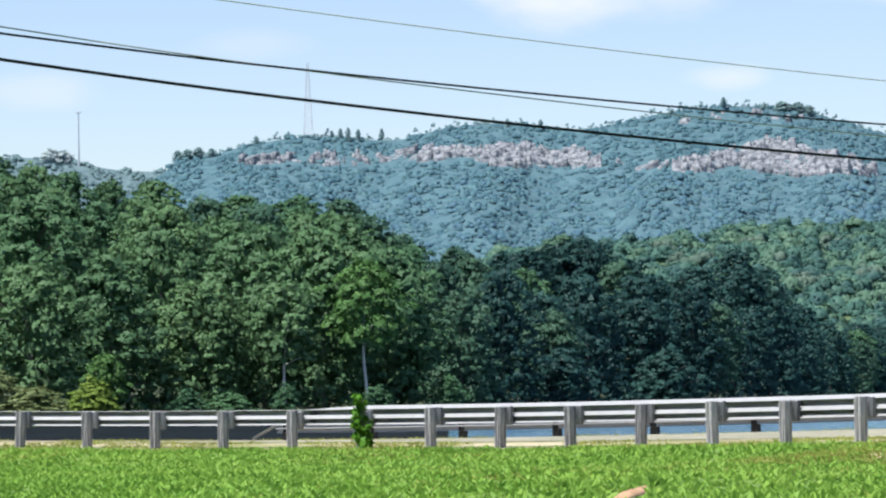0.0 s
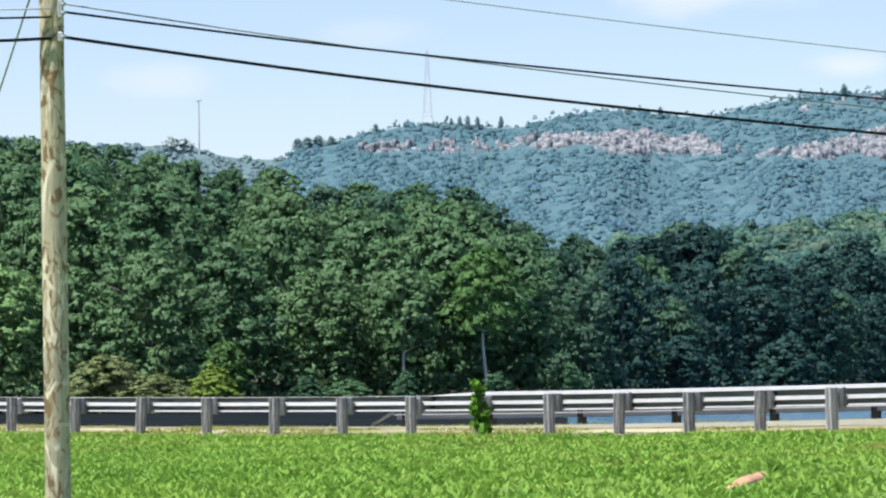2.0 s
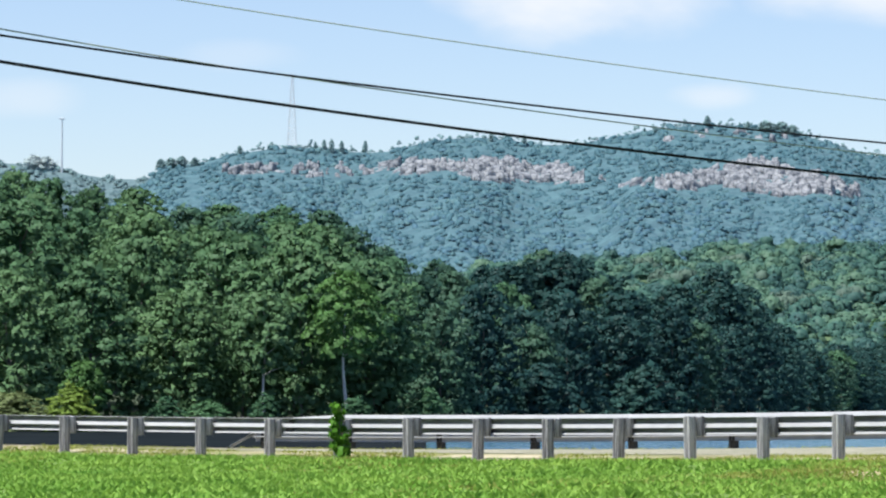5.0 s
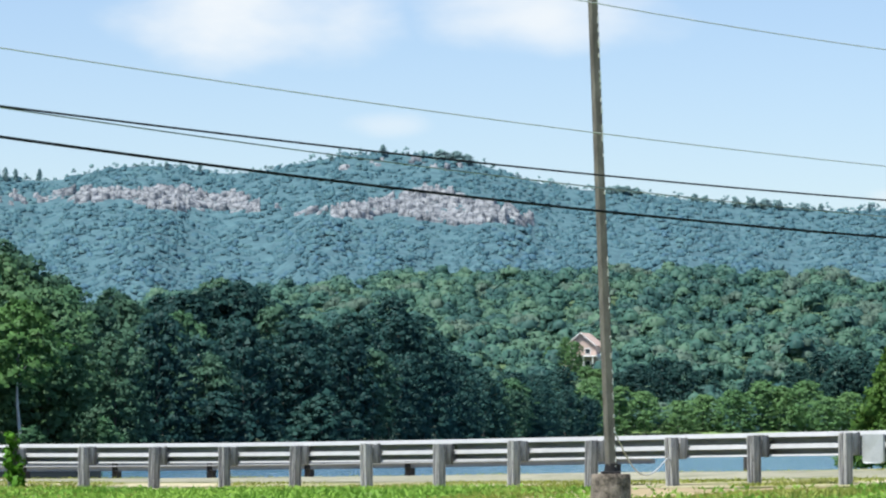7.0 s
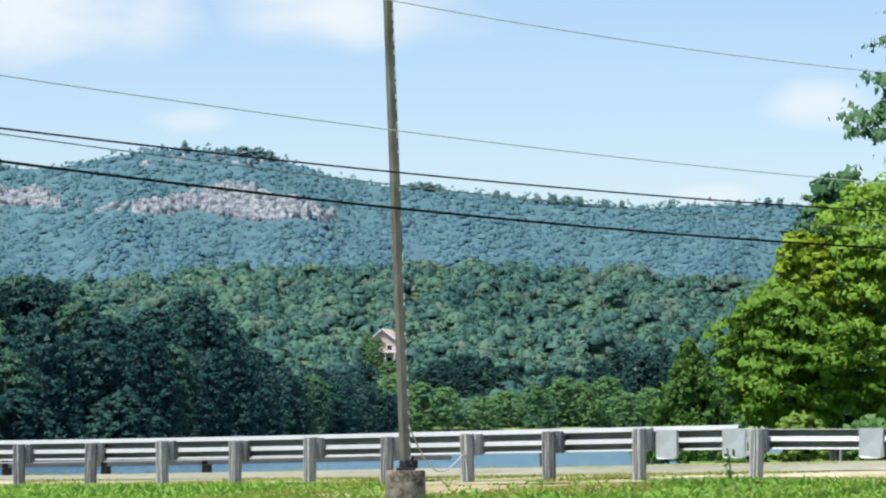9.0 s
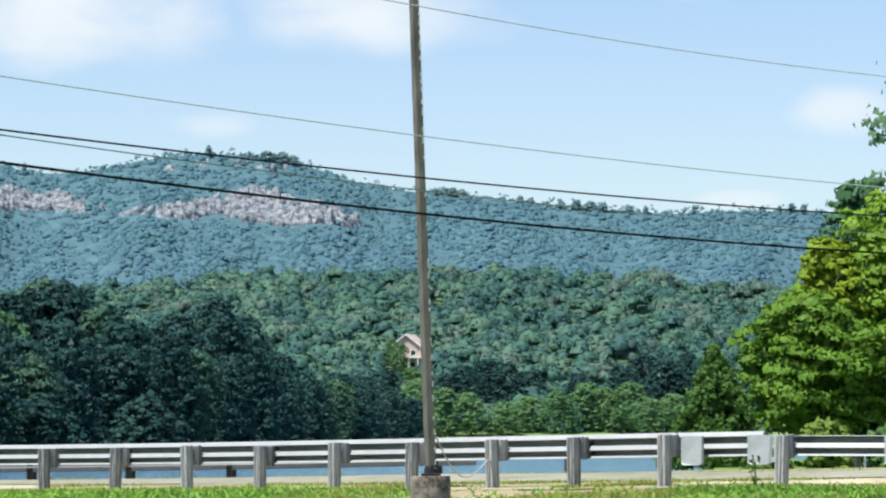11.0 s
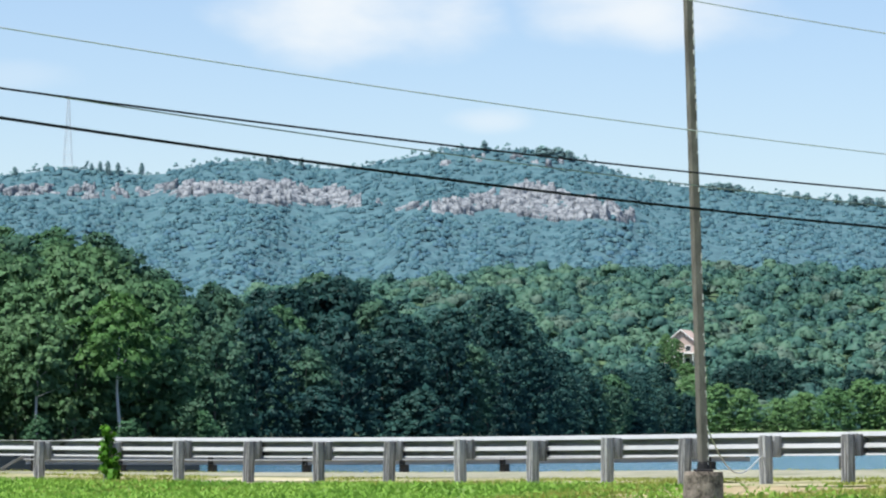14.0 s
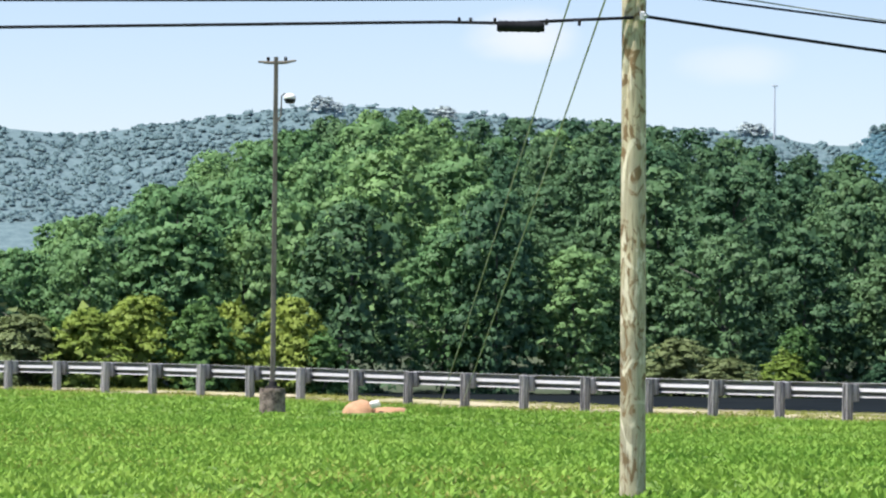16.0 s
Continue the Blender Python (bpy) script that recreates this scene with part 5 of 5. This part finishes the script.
def build_lamps():
    p = at(3.815, 50.0)
    top = level(0, 50.0, -0.735)
    g = float(ground_z([p.x], [p.y])[0])
    lamp = empty("lamp_column", pose(p.x, p.y, g), "tall leaning brown steel lamp column on a concrete footing", "lamp column", "lamp columns")
    footing(lamp, 0.295, top - g)
    h0 = top - g
    bm = bmesh.new()
    add_box(bm, 0.28, 0.28, 0.04, pose(0, 0, h0 + 0.02), 0.01)
    add_tube(bm, [(0, 0, h0 + 0.03), (0, 0, h0 + 0.15)], [0.10, 0.085], 12)
    part("base_flange", bm, M_BLACK, lamp, "dark base flange")
    square_shaft(lamp, 0.172, 0.142, h0 + 0.1, h0 + 8.6, -0.036, 64, 5)
    # loose wire from the column to the rail
    q, away = line_at(9.0, -0.05)
    e = Vector((q.x - p.x, q.y - p.y, float(np.interp(9.0, S_LINE, LZ)) + 0.45 - g))
    bm = bmesh.new()
    s = Vector((0.06, -0.06, h0 + 0.62))
    pts = []
    for k in range(15):
        t = k / 14
        c = s.lerp(e, t)
        c.z -= 0.52 * math.sin(math.pi * min(1, t * 1.05)) * (1 - 0.25 * t)
        pts.append(c)
    add_tube(bm, pts, [0.012] * 15, 6)
    part("loose_wire", bm, M_WIRE, lamp, "slack pale wire", True)

    p = at(-19.52, 78.0)
    g = float(ground_z([p.x], [p.y])[0])
    top = level(0, 78.0, -0.47)
    lamp = empty("lamp_column", pose(p.x, p.y, g), "tall slim lamp column with small cross arm on a concrete footing", "lamp column", "lamp columns")
    footing(lamp, 0.30, top - g)
    h0 = top - g
    bm = bmesh.new()
    add_box(bm, 0.30, 0.30, 0.05, pose(0, 0, h0 + 0.02), 0.01)
    add_tube(bm, [(0, 0, h0 + 0.03), (0, 0, h0 + 0.16)], [0.11, 0.09], 12)
    part("base_flange", bm, M_BLACK, lamp, "dark base flange")
    H = level(0, 78.0, 5.16) - g
    square_shaft(lamp, 0.15, 0.125, h0 + 0.1, H, -0.002, 0, 6)
    bm = bmesh.new()
    add_tube(bm, [(-0.45, 0, H - 0.10), (-0.2, 0, H - 0.13), (0.2, 0, H - 0.13), (0.47, 0, H - 0.09)], [0.022, 0.04, 0.04, 0.022], 8)
    part("cross_arm", bm, M_LAMPPOLE, lamp, "short cross arm")
    for x in (-0.21, 0.22):
        bm = bmesh.new()
        add_tube(bm, [(x, 0, H - 0.10), (x, 0, H - 0.03), (x, 0, H + 0.0)], [0.03, 0.045, 0.03], 8)
        part("insulator", bm, M_BLACK, lamp, "small dark insulator")
    z = level(0, 78.0, 4.46) - g
    bm = bmesh.new()
    add_tube(bm, [(0.06, -0.05, z - 0.55), (0.14, -0.06, z - 0.40), (0.16, -0.08, z + 0.05), (0.24, -0.1, z + 0.10), (0.30, -0.1, z + 0.03)], [0.018] * 5, 8)
    part("lamp_bracket", bm, M_LAMPPOLE, lamp, "bent lamp bracket")
    bm = bmesh.new()
    bmesh.ops.create_uvsphere(bm, u_segments=14, v_segments=9, radius=0.14, matrix=pose(0.37, -0.1, z) @ Matrix.Diagonal((1, 1, 0.75, 1)))
    head = part("lamp_head", bm, M_WHITE, lamp, "round white lamp head", True)
    bm = bmesh.new()
    add_tube(bm, [(0.37, -0.1, z - 0.13), (0.37, -0.1, z - 0.03)], [0.10, 0.142], 14)
    part("lens", bm, M_BLACK, head, "dark lamp lens")


build_lamps()


# ---- grass ----
def blades(name, x, y, height, material, label, seed, width=0.03, per=3, spread=0.05):
    rng = np.random.default_rng(seed)
    x, y = np.repeat(x, per) + rng.normal(0, spread, len(x) * per), np.repeat(y, per) + rng.normal(0, spread, len(y) * per)
    z = ground_z(x, y) - 0.01
    n = len(x)
    a = rng.uniform(0, math.pi, n)
    h = np.repeat(height, per) * rng.uniform(0.6, 1.2, n)
    w = width * rng.uniform(0.7, 1.4, n)
    lean = rng.normal(0, 0.75, (n, 2)) * h[:, None]
    b = np.stack([x, y, z], 1)
    side = np.stack([np.cos(a), np.sin(a), 0 * a], 1) * w[:, None]
    tip = b + np.column_stack([lean, h])
    v = np.stack([b - side, b + side, tip], 1).reshape(-1, 3)
    k = np.arange(n) * 3
    ob = put(name, np_mesh(name, v, np.stack([k, k + 1, k + 2], 1)), material)
    return tagged(ob, label, "grass", kind="stuff")


SOIL = at(-1.78, 36.5)
CLAY = at(-17.85, 78.0)


def build_grass():
    rng = np.random.default_rng(61)
    n = 92000
    az = np.radians(rng.uniform(-25.5, 13.5, n))
    r = np.sqrt(rng.uniform(27.0 ** 2, 92.0 ** 2, n))
    x, y = r * np.sin(az), r * np.cos(az)
    p, _ = road_coords(x, y)
    keep = (p < 0.1) & (rng.random(n) < step(-0.1, -1.5, p))
    keep &= ~(np.hypot((x - SOIL.x) / 0.24, (y - SOIL.y) / 2.8) < 1 + 0.3 * rng.normal(0, 1, n))
    keep &= ~(np.hypot((x - CLAY.x) / 1.0, (y - CLAY.y) / 1.2) < 1)
    h = np.degrees(np.arctan2(x, y))
    keep &= ~((h > 4.0) & (h < 8.0) & (p > -5) & (rng.random(n) < 0.9 * step(-5, -2.5, p)))
    x, y = x[keep], y[keep]
    patch = np.array([noise.noise(Vector((a * 1.6, b * 0.7, 1.0))) for a, b in zip(x, y)])
    blades("lawn_grass", x, y, 0.085 + 0.05 * patch, M_GRASS, "lush bright green lawn grass", 62, 0.044, 3, 0.06)
    # drier patches among the green
    dry = np.array([noise.noise(Vector((a * 0.16, b * 0.10, 9.0))) for a, b in zip(x, y)]) + 0.25 * patch
    k = (dry > 0.16) & (rng.random(len(x)) < 0.30)
    blades("dry_lawn_grass", x[k], y[k], np.full(int(k.sum()), 0.075), M_DRYGRASS, "drier yellowish blades in the lawn", 65, 0.04, 3, 0.06)
    # longer unmown fringe at the rail
    n = 5200
    s = rng.uniform(-30, 16, n)
    q = -0.75 - np.abs(rng.normal(0, 0.5, n)) + 0.6 * np.sin(s * 1.7) * np.sin(s * 0.6)
    x = np.interp(s, S_LINE, LX) + np.interp(s, S_LINE, LNX) * q
    y = np.interp(s, S_LINE, LY) + np.interp(s, S_LINE, LNY) * q
    wet = (s < 7.4) | (s > 11.4)
    x, y, n = x[wet], y[wet], int(wet.sum())
    blades("fringe_grass", x, y, rng.uniform(0.06, 0.14, n), M_GRASS, "longer green grass along the guard rail posts", 63, 0.025, 3, 0.06)
    n = 42000
    s = rng.uniform(-30, 16, n)
    q = np.where(rng.random(n) < 0.75, rng.uniform(-1.0, 2.6, n), rng.uniform(9.8, 13.0, n))
    x = np.interp(s, S_LINE, LX) + np.interp(s, S_LINE, LNX) * q
    y = np.interp(s, S_LINE, LY) + np.interp(s, S_LINE, LNY) * q
    m = 9000
    s2 = rng.uniform(7.5, 12, m)
    q2 = rng.uniform(-6.0, 1.0, m)
    x = np.concatenate([x, np.interp(s2, S_LINE, LX) + np.interp(s2, S_LINE, LNX) * q2])
    y = np.concatenate([y, np.interp(s2, S_LINE, LY) + np.interp(s2, S_LINE, LNY) * q2])
    pt = np.array([noise.noise(Vector((a * 0.35, b * 0.35, 5.0))) for a, b in zip(x, y)])
    k = pt > -0.05
    blades("verge_tufts", x[k], y[k], rng.uniform(0.03, 0.10, k.sum()), M_DRYGRASS, "dry yellow-green tufts on the gravel shoulder", 64, 0.02, 3, 0.05)


build_grass()


def mound(name, centre, rx, ry, h, material, label, category, seed, turn=0):
    bm = bmesh.new()
    n, m = 26, 12
    g = lambda x, y: float(ground_z([x], [y])[0])
    rings = []
    for j in range(m + 1):
        t = j / m
        ring = []
        for k in range(n):
            a = 2 * math.pi * k / n
            w = 1 + 0.3 * noise.noise(Vector((math.cos(a) * 1.5, math.sin(a) * 1.5, seed)))
            lx, ly = rx * t * w * math.cos(a), ry * t * w * math.sin(a)
            c, s = math.cos(radians(turn)), math.sin(radians(turn))
            x, y = centre.x + lx * c - ly * s, centre.y + lx * s + ly * c
            z = g(x, y) + h * (1 - t ** 3) * (1 + 0.5 * noise.noise(Vector((x * 3, y * 3, seed)))) - (0.05 if j == m else 0) + 0.01
            ring.append(bm.verts.new((x - centre.x, y - centre.y, z)))
        rings.append(ring)
    for r0, r1 in zip(rings, rings[1:]):
        for k in range(n):
            bm.faces.new((r0[k], r0[(k + 1) % n], r1[(k + 1) % n], r1[k]))
    bmesh.ops.remove_doubles(bm, verts=bm.verts[:], dist=0.001)
    return tagged(put(name, bm_mesh(name, bm, True), material, None, pose(centre.x, centre.y, 0)), label, category)


mound("bare_soil", SOIL, 0.11, 2.7, 0.04, M_CLAY, "bare patch of reddish soil in the lawn", "soil", 2.0, -2.5)
mound("bare_soil", at(-21.05, 31.0), 0.10, 0.8, 0.03, M_CLAY, "small bare patch of pale soil in the lawn", "soil", 3.0, -4)
mound("clay_mound", at(-18.05, 78.0), 0.40, 0.6, 0.24, M_CLAY, "low mound of orange clay dug up in the lawn", "soil", 4.0)
mound("clay_spill", at(-17.55, 78.1), 0.55, 0.4, 0.10, M_CLAY, "thin spill of orange clay beside the mound", "soil", 6.0)
def build_stone():
    bm = bmesh.new()
    add_box(bm, 0.24, 0.18, 0.15, pose(0, 0, 0, 8, -14, 25), 0.03)
    for v in bm.verts:
        v.co *= 1 + 0.3 * noise.noise(v.co * 7)
    p = at(-17.78, 77.6)
    tagged(put("stone", bm_mesh("stone", bm), M_STONE, None, pose(p.x, p.y, float(ground_z([p.x], [p.y])[0]) + 0.20)), "pale broken stone lying on the clay mound", "stone")


build_stone()


# ---- creeper on a rail post ----
def build_creeper():
    p, away = line_at(0.0)
    z = float(np.interp(0.0, S_LINE, LZ))
    p = p - away * 0.15 + Vector((0.14, -0.05, 0))
    c = empty("creeper", pose(p.x, p.y, z), "bright green creeper climbing a guard rail post", "plant")
    rng = np.random.default_rng(71)
    bm = bmesh.new()
    for k in range(5):
        a = rng.uniform(0, 6)
        add_tube(bm, [(0.05 * math.cos(a) * (1 - t) + 0.03 * math.sin(5 * t + k), 0.03 * math.sin(a), 1.0 * t) for t in np.linspace(0, 1, 8)], [0.008] * 8, 5)
    part("stem", bm, M_TRUNK, c)
    C, Rr = [], []
    for k in range(34):
        t = (k + rng.random()) / 34
        w = 0.22 * (1 - 0.7 * t)
        C.append((rng.normal(0, w * 0.6) - 0.05 * t, rng.normal(0, 0.07), 0.05 + 1.02 * t))
        Rr.append(rng.uniform(0.05, 0.11) * (1 - 0.3 * t))
    v, f, nn = crown_arrays(rng, C, Rr, 26, 0.11, 0.9, -0.9, 0.45)
    put("leaves", np_mesh("leaves", v, f, False, nn), M_LEAF_VINE, c)


build_creeper()


def build_weed():
    p, away = line_at(11.86, -0.05)
    z = float(ground_z([p.x], [p.y])[0])
    c = empty("weed", pose(p.x, p.y, z), "thin green weed growing under a grey rail plate", "plant")
    rng = np.random.default_rng(73)
    bm = bmesh.new()
    for k in range(3):
        add_tube(bm, [(0.02 * k - 0.03 + 0.04 * math.sin(3 * t + k), 0.02 * k, 0.50 * t) for t in np.linspace(0, 1, 7)], [0.006] * 7, 5)
    part("stem", bm, M_LEAF_CEDAR, c)
    u = rng.random(11)
    C = np.stack([rng.normal(0, 0.035, 11), rng.normal(0, 0.03, 11), 0.02 + 0.45 * u], 1)
    v, f, nn = crown_arrays(rng, C, rng.uniform(0.02, 0.05, 11), 7, 0.05, 0.8, -0.9, 0.4)
    put("leaves", np_mesh("leaves", v, f, False, nn), M_LEAF_CEDAR, c)


build_weed()


# ---- trees and bushes beyond the road on the right bank ----
def near_tree(name, az, dist, height, spread, bare, clumps, per, leaf, material, seed, label, category="tree"):
    tr, cr = tree_shape(seed, height, spread, bare, clumps, per, leaf, (0.12, 0.24), 0.5, 0.15, 30)
    p = at(az, dist)
    t = empty(name, pose(p.x, p.y, float(ground_z([p.x], [p.y])[0]) - 0.1), label, category)
    put("trunk", tr, M_TRUNK, t)
    put("crown", cr, material, t)
    return t


near_tree("maple_tree", 12.0, 104, 8.9, 3.0, 0.17, 210, 95, 0.17, M_LEAF_NEAR, 301, "large bright green maple beyond the road")
near_tree("maple_tree", 10.17, 101, 5.75, 2.25, 0.25, 170, 95, 0.16, M_LEAF_NEAR, 302, "bright green young maple with dense foliage")
near_tree("maple_tree", 13.75, 109, 17.0, 4.4, 0.10, 220, 80, 0.22, M_LEAF_OAK, 303, "tall dark green maple beyond the road")
near_tree("maple_tree", 11.0, 107, 9.1, 1.75, 0.05, 130, 80, 0.19, M_LEAF_DEEP, 308, "dark green maple behind the young trees")
near_tree("maple_tree", 10.55, 102.0, 7.05, 1.2, 0.60, 60, 70, 0.15, M_LEAF_YELLOW, 304, "small maple with yellowing top leaves")
near_tree("bush", 10.55, 88, 1.5, 0.95, 0.05, 46, 50, 0.12, M_LEAF_SHRUB, 305, "yellow-green bush behind the guard rail", "bush")
near_tree("bush", 9.7, 88, 0.8, 0.7, 0.05, 36, 50, 0.12, M_LEAF_CEDAR, 306, "low dark green bush behind the guard rail", "bush")
near_tree("bush", 11.7, 90, 1.4, 1.0, 0.05, 46, 50, 0.13, M_LEAF_LIGHT, 307, "green bush behind the guard rail", "bush")


def build_cedar():
    az, dist, h = 8.62, 98.0, 3.6
    p = at(az, dist)
    t = empty("cedar_tree", pose(p.x, p.y, float(ground_z([p.x], [p.y])[0]) - 0.1), "conical dark green cedar beyond the road", "tree")
    rng = np.random.default_rng(81)
    bm = bmesh.new()
    add_tube(bm, [(0, 0, h * k / 5) for k in range(6)], [0.09 * (1 - k / 5.5) for k in range(6)], 8)
    part("trunk", bm, M_TRUNK, t)
    C, Rr = [], []
    for k in range(330):
        u = rng.random() ** 1.2
        rad = 1.6 * (1 - u) ** 0.8 * math.sqrt(rng.uniform(0.3, 1))
        a = k * 2.4
        C.append((rad * math.cos(a), rad * math.sin(a), 0.1 + (h - 0.2) * u))
        Rr.append(rng.uniform(0.16, 0.27) * (1.1 - 0.6 * u))
    v, f, nn = crown_arrays(rng, C, Rr, 110, 0.11, 1.3, -0.5, 0.4)
    put("crown", np_mesh("crown", v, f, False, nn), M_LEAF_CEDAR, t)


build_cedar()


# ---- house among the trees ----
def build_house():
    d = float(hill_r(0, HOUSE_U))
    p = at(HOUSE_AZ, d)
    z = level(0, d, 1.27)
    h = empty("house", pose(p.x, p.y, z - 4, 0, 0, -20), "pale two-storey house with steep brown roof among trees", "house")
    wall = surface("tan_siding", (0.40, 0.30, 0.26), (0.52, 0.40, 0.35), 0.6, 4.0, 0.8)
    roof = surface("brown_shingle", (0.34, 0.25, 0.22), (0.50, 0.38, 0.34), 0.6, 5.0, 0.9)
    glass = surface("window_glass", (0.02, 0.025, 0.03), (0.05, 0.06, 0.07), 1.0, 5.0, 0.1, bump=0)
    bm = bmesh.new()
    add_box(bm, 8.0, 7.0, 7.0, pose(0, 0, 3.0))
    # gable
    a = [bm.verts.new(v) for v in ((-4, -3.5, 6.5), (4, -3.5, 6.5), (0, -3.5, 9.6), (-4, 3.5, 6.5), (4, 3.5, 6.5), (0, 3.5, 9.6))]
    for f in ((0, 1, 2), (5, 4, 3), (0, 2, 5, 3), (1, 4, 5, 2)):
        bm.faces.new([a[k] for k in f])
    part("wall", bm, wall, h)
    bm = bmesh.new()
    for sx in (-1, 1):
        add_box(bm, 5.4, 8.0, 0.25, pose(sx * 2.15, 0, 8.15, 0, sx * 38, 0), 0.03)
    part("roof", bm, roof, h)
    for x, zz in ((-2, 5.2), (1.8, 5.2), (-2, 2.2), (1.8, 2.2)):
        bm = bmesh.new()
        add_box(bm, 1.5, 0.12, 1.5, pose(x, -3.54, zz), 0.02)
        w = part("window", bm, M_WHITE, h)
        bm = bmesh.new()
        add_box(bm, 1.25, 0.06, 1.25, pose(x, -3.60, zz), 0.01)
        part("pane", bm, glass, w)
    bm = bmesh.new()
    add_box(bm, 3.4, 3.0, 2.6, pose(-6.2, -1.0, 4.2), 0.05)
    part("side_wing", bm, M_WHITE, h, "low white side wing")
    bm = bmesh.new()
    add_box(bm, 4.4, 3.2, 2.4, pose(6.0, -1.2, 3.4), 0.05)
    part("side_wing", bm, M_WHITE, h, "low white side wing")
    for sx in (-1, 1):
        bm = bmesh.new()
        add_box(bm, 5.5, 0.16, 0.20, pose(sx * 2.15, -4.05, 8.12, 0, sx * 38, 0), 0.02)
        part("gable_board", bm, M_WHITE, h, "white gable board")
    bm = bmesh.new()
    add_box(bm, 8.6, 2.2, 0.3, pose(0.2, -4.5, 4.0), 0.03)
    for x in (-3.6, -1.2, 1.2, 3.6):
        add_box(bm, 0.25, 0.25, 4, pose(x, -5.4, 2.0))
    part("porch", bm, M_WHITE, h, "white porch")


build_house()


# ---- masts and lone trees on the ridge ----
def build_tower():
    d = M_FAR - 8
    p = at(-7.10, d)
    z0, z1 = level(0, d, 4.36), level(0, d, 5.58)
    H = z1 - z0
    t = empty("lattice_tower", pose(p.x, p.y, z0), "slender grey lattice transmission tower on the ridge", "tower")
    w = lambda z: 2.6 * (1 - z / H) ** 1.1 + 0.55
    for sx, sy in ((-1, -1), (1, -1), (-1, 1), (1, 1)):
        bm = bmesh.new()
        add_tube(bm, [(sx * w(z), sy * w(z), z) for z in np.linspace(0, H, 9)], [0.16] * 9, 5)
        part("leg", bm, M_TOWER, t)
    bm = bmesh.new()
    zs = np.linspace(0, H * 0.97, 13)
    for a, b in zip(zs, zs[1:]):
        for sy in (-1, 1):
            add_tube(bm, [(-w(a), sy * w(a), a), (w(b), sy * w(b), b)], [0.09] * 2, 4)
            add_tube(bm, [(w(a), sy * w(a), a), (-w(b), sy * w(b), b)], [0.09] * 2, 4)
            add_tube(bm, [(-w(a), sy * w(a), a), (w(a), sy * w(a), a)], [0.09] * 2, 4)
    part("bracing", bm, M_TOWER, t)
    d = M_FAR - 6
    p = at(-11.0, d)
    z0, z1 = level(0, d, 3.85), level(0, d, 4.76)
    t = empty("radio_mast", pose(p.x, p.y, z0), "tall thin grey mast with antenna head on the ridge", "mast")
    bm = bmesh.new()
    add_tube(bm, [(0, 0, 0), (0, 0, z1 - z0)], [0.75, 0.45], 8)
    part("shaft", bm, M_TOWER, t)
    bm = bmesh.new()
    add_box(bm, 4.2, 1.4, 1.0, pose(0, 0, z1 - z0), 0.1)
    part("antenna_head", bm, M_TOWER, t)


build_tower()
# ridge trees carry painted haze in their leaf colour
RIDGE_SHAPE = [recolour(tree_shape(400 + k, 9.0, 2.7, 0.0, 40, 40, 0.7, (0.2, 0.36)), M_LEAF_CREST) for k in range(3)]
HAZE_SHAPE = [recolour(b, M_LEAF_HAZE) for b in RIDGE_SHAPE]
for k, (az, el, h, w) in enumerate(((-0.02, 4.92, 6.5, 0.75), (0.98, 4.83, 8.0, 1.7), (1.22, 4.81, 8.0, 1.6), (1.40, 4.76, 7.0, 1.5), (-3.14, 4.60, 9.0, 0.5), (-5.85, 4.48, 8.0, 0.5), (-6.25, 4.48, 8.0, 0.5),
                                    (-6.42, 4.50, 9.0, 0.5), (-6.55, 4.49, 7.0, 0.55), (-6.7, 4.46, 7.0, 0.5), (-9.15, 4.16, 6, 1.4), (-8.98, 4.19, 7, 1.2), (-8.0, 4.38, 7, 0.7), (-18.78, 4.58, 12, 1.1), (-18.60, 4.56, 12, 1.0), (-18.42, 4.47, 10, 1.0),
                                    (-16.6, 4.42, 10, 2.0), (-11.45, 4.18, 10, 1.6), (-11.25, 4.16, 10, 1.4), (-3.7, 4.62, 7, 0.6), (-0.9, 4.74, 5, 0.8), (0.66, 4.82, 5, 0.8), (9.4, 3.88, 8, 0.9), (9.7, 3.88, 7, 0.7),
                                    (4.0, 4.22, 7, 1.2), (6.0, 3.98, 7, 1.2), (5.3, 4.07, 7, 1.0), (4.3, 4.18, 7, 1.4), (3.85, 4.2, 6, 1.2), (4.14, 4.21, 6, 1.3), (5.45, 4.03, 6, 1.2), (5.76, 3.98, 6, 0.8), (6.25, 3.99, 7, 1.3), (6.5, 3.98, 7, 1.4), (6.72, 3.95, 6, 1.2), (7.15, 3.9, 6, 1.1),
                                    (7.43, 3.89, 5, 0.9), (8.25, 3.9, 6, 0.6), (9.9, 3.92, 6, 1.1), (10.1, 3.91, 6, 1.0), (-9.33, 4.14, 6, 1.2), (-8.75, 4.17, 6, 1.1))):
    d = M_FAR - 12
    make_tree("ridge_tree", (HAZE_SHAPE if az < -10 else RIDGE_SHAPE)[k % 3], None, scaled(az, d, level(0, d, el - 0.030) - h, 40 * k, w * h / 9 * 1.5, h / 9), "single tree on the mountain ridge with haze-tinted leaves", "trees on the ridge")
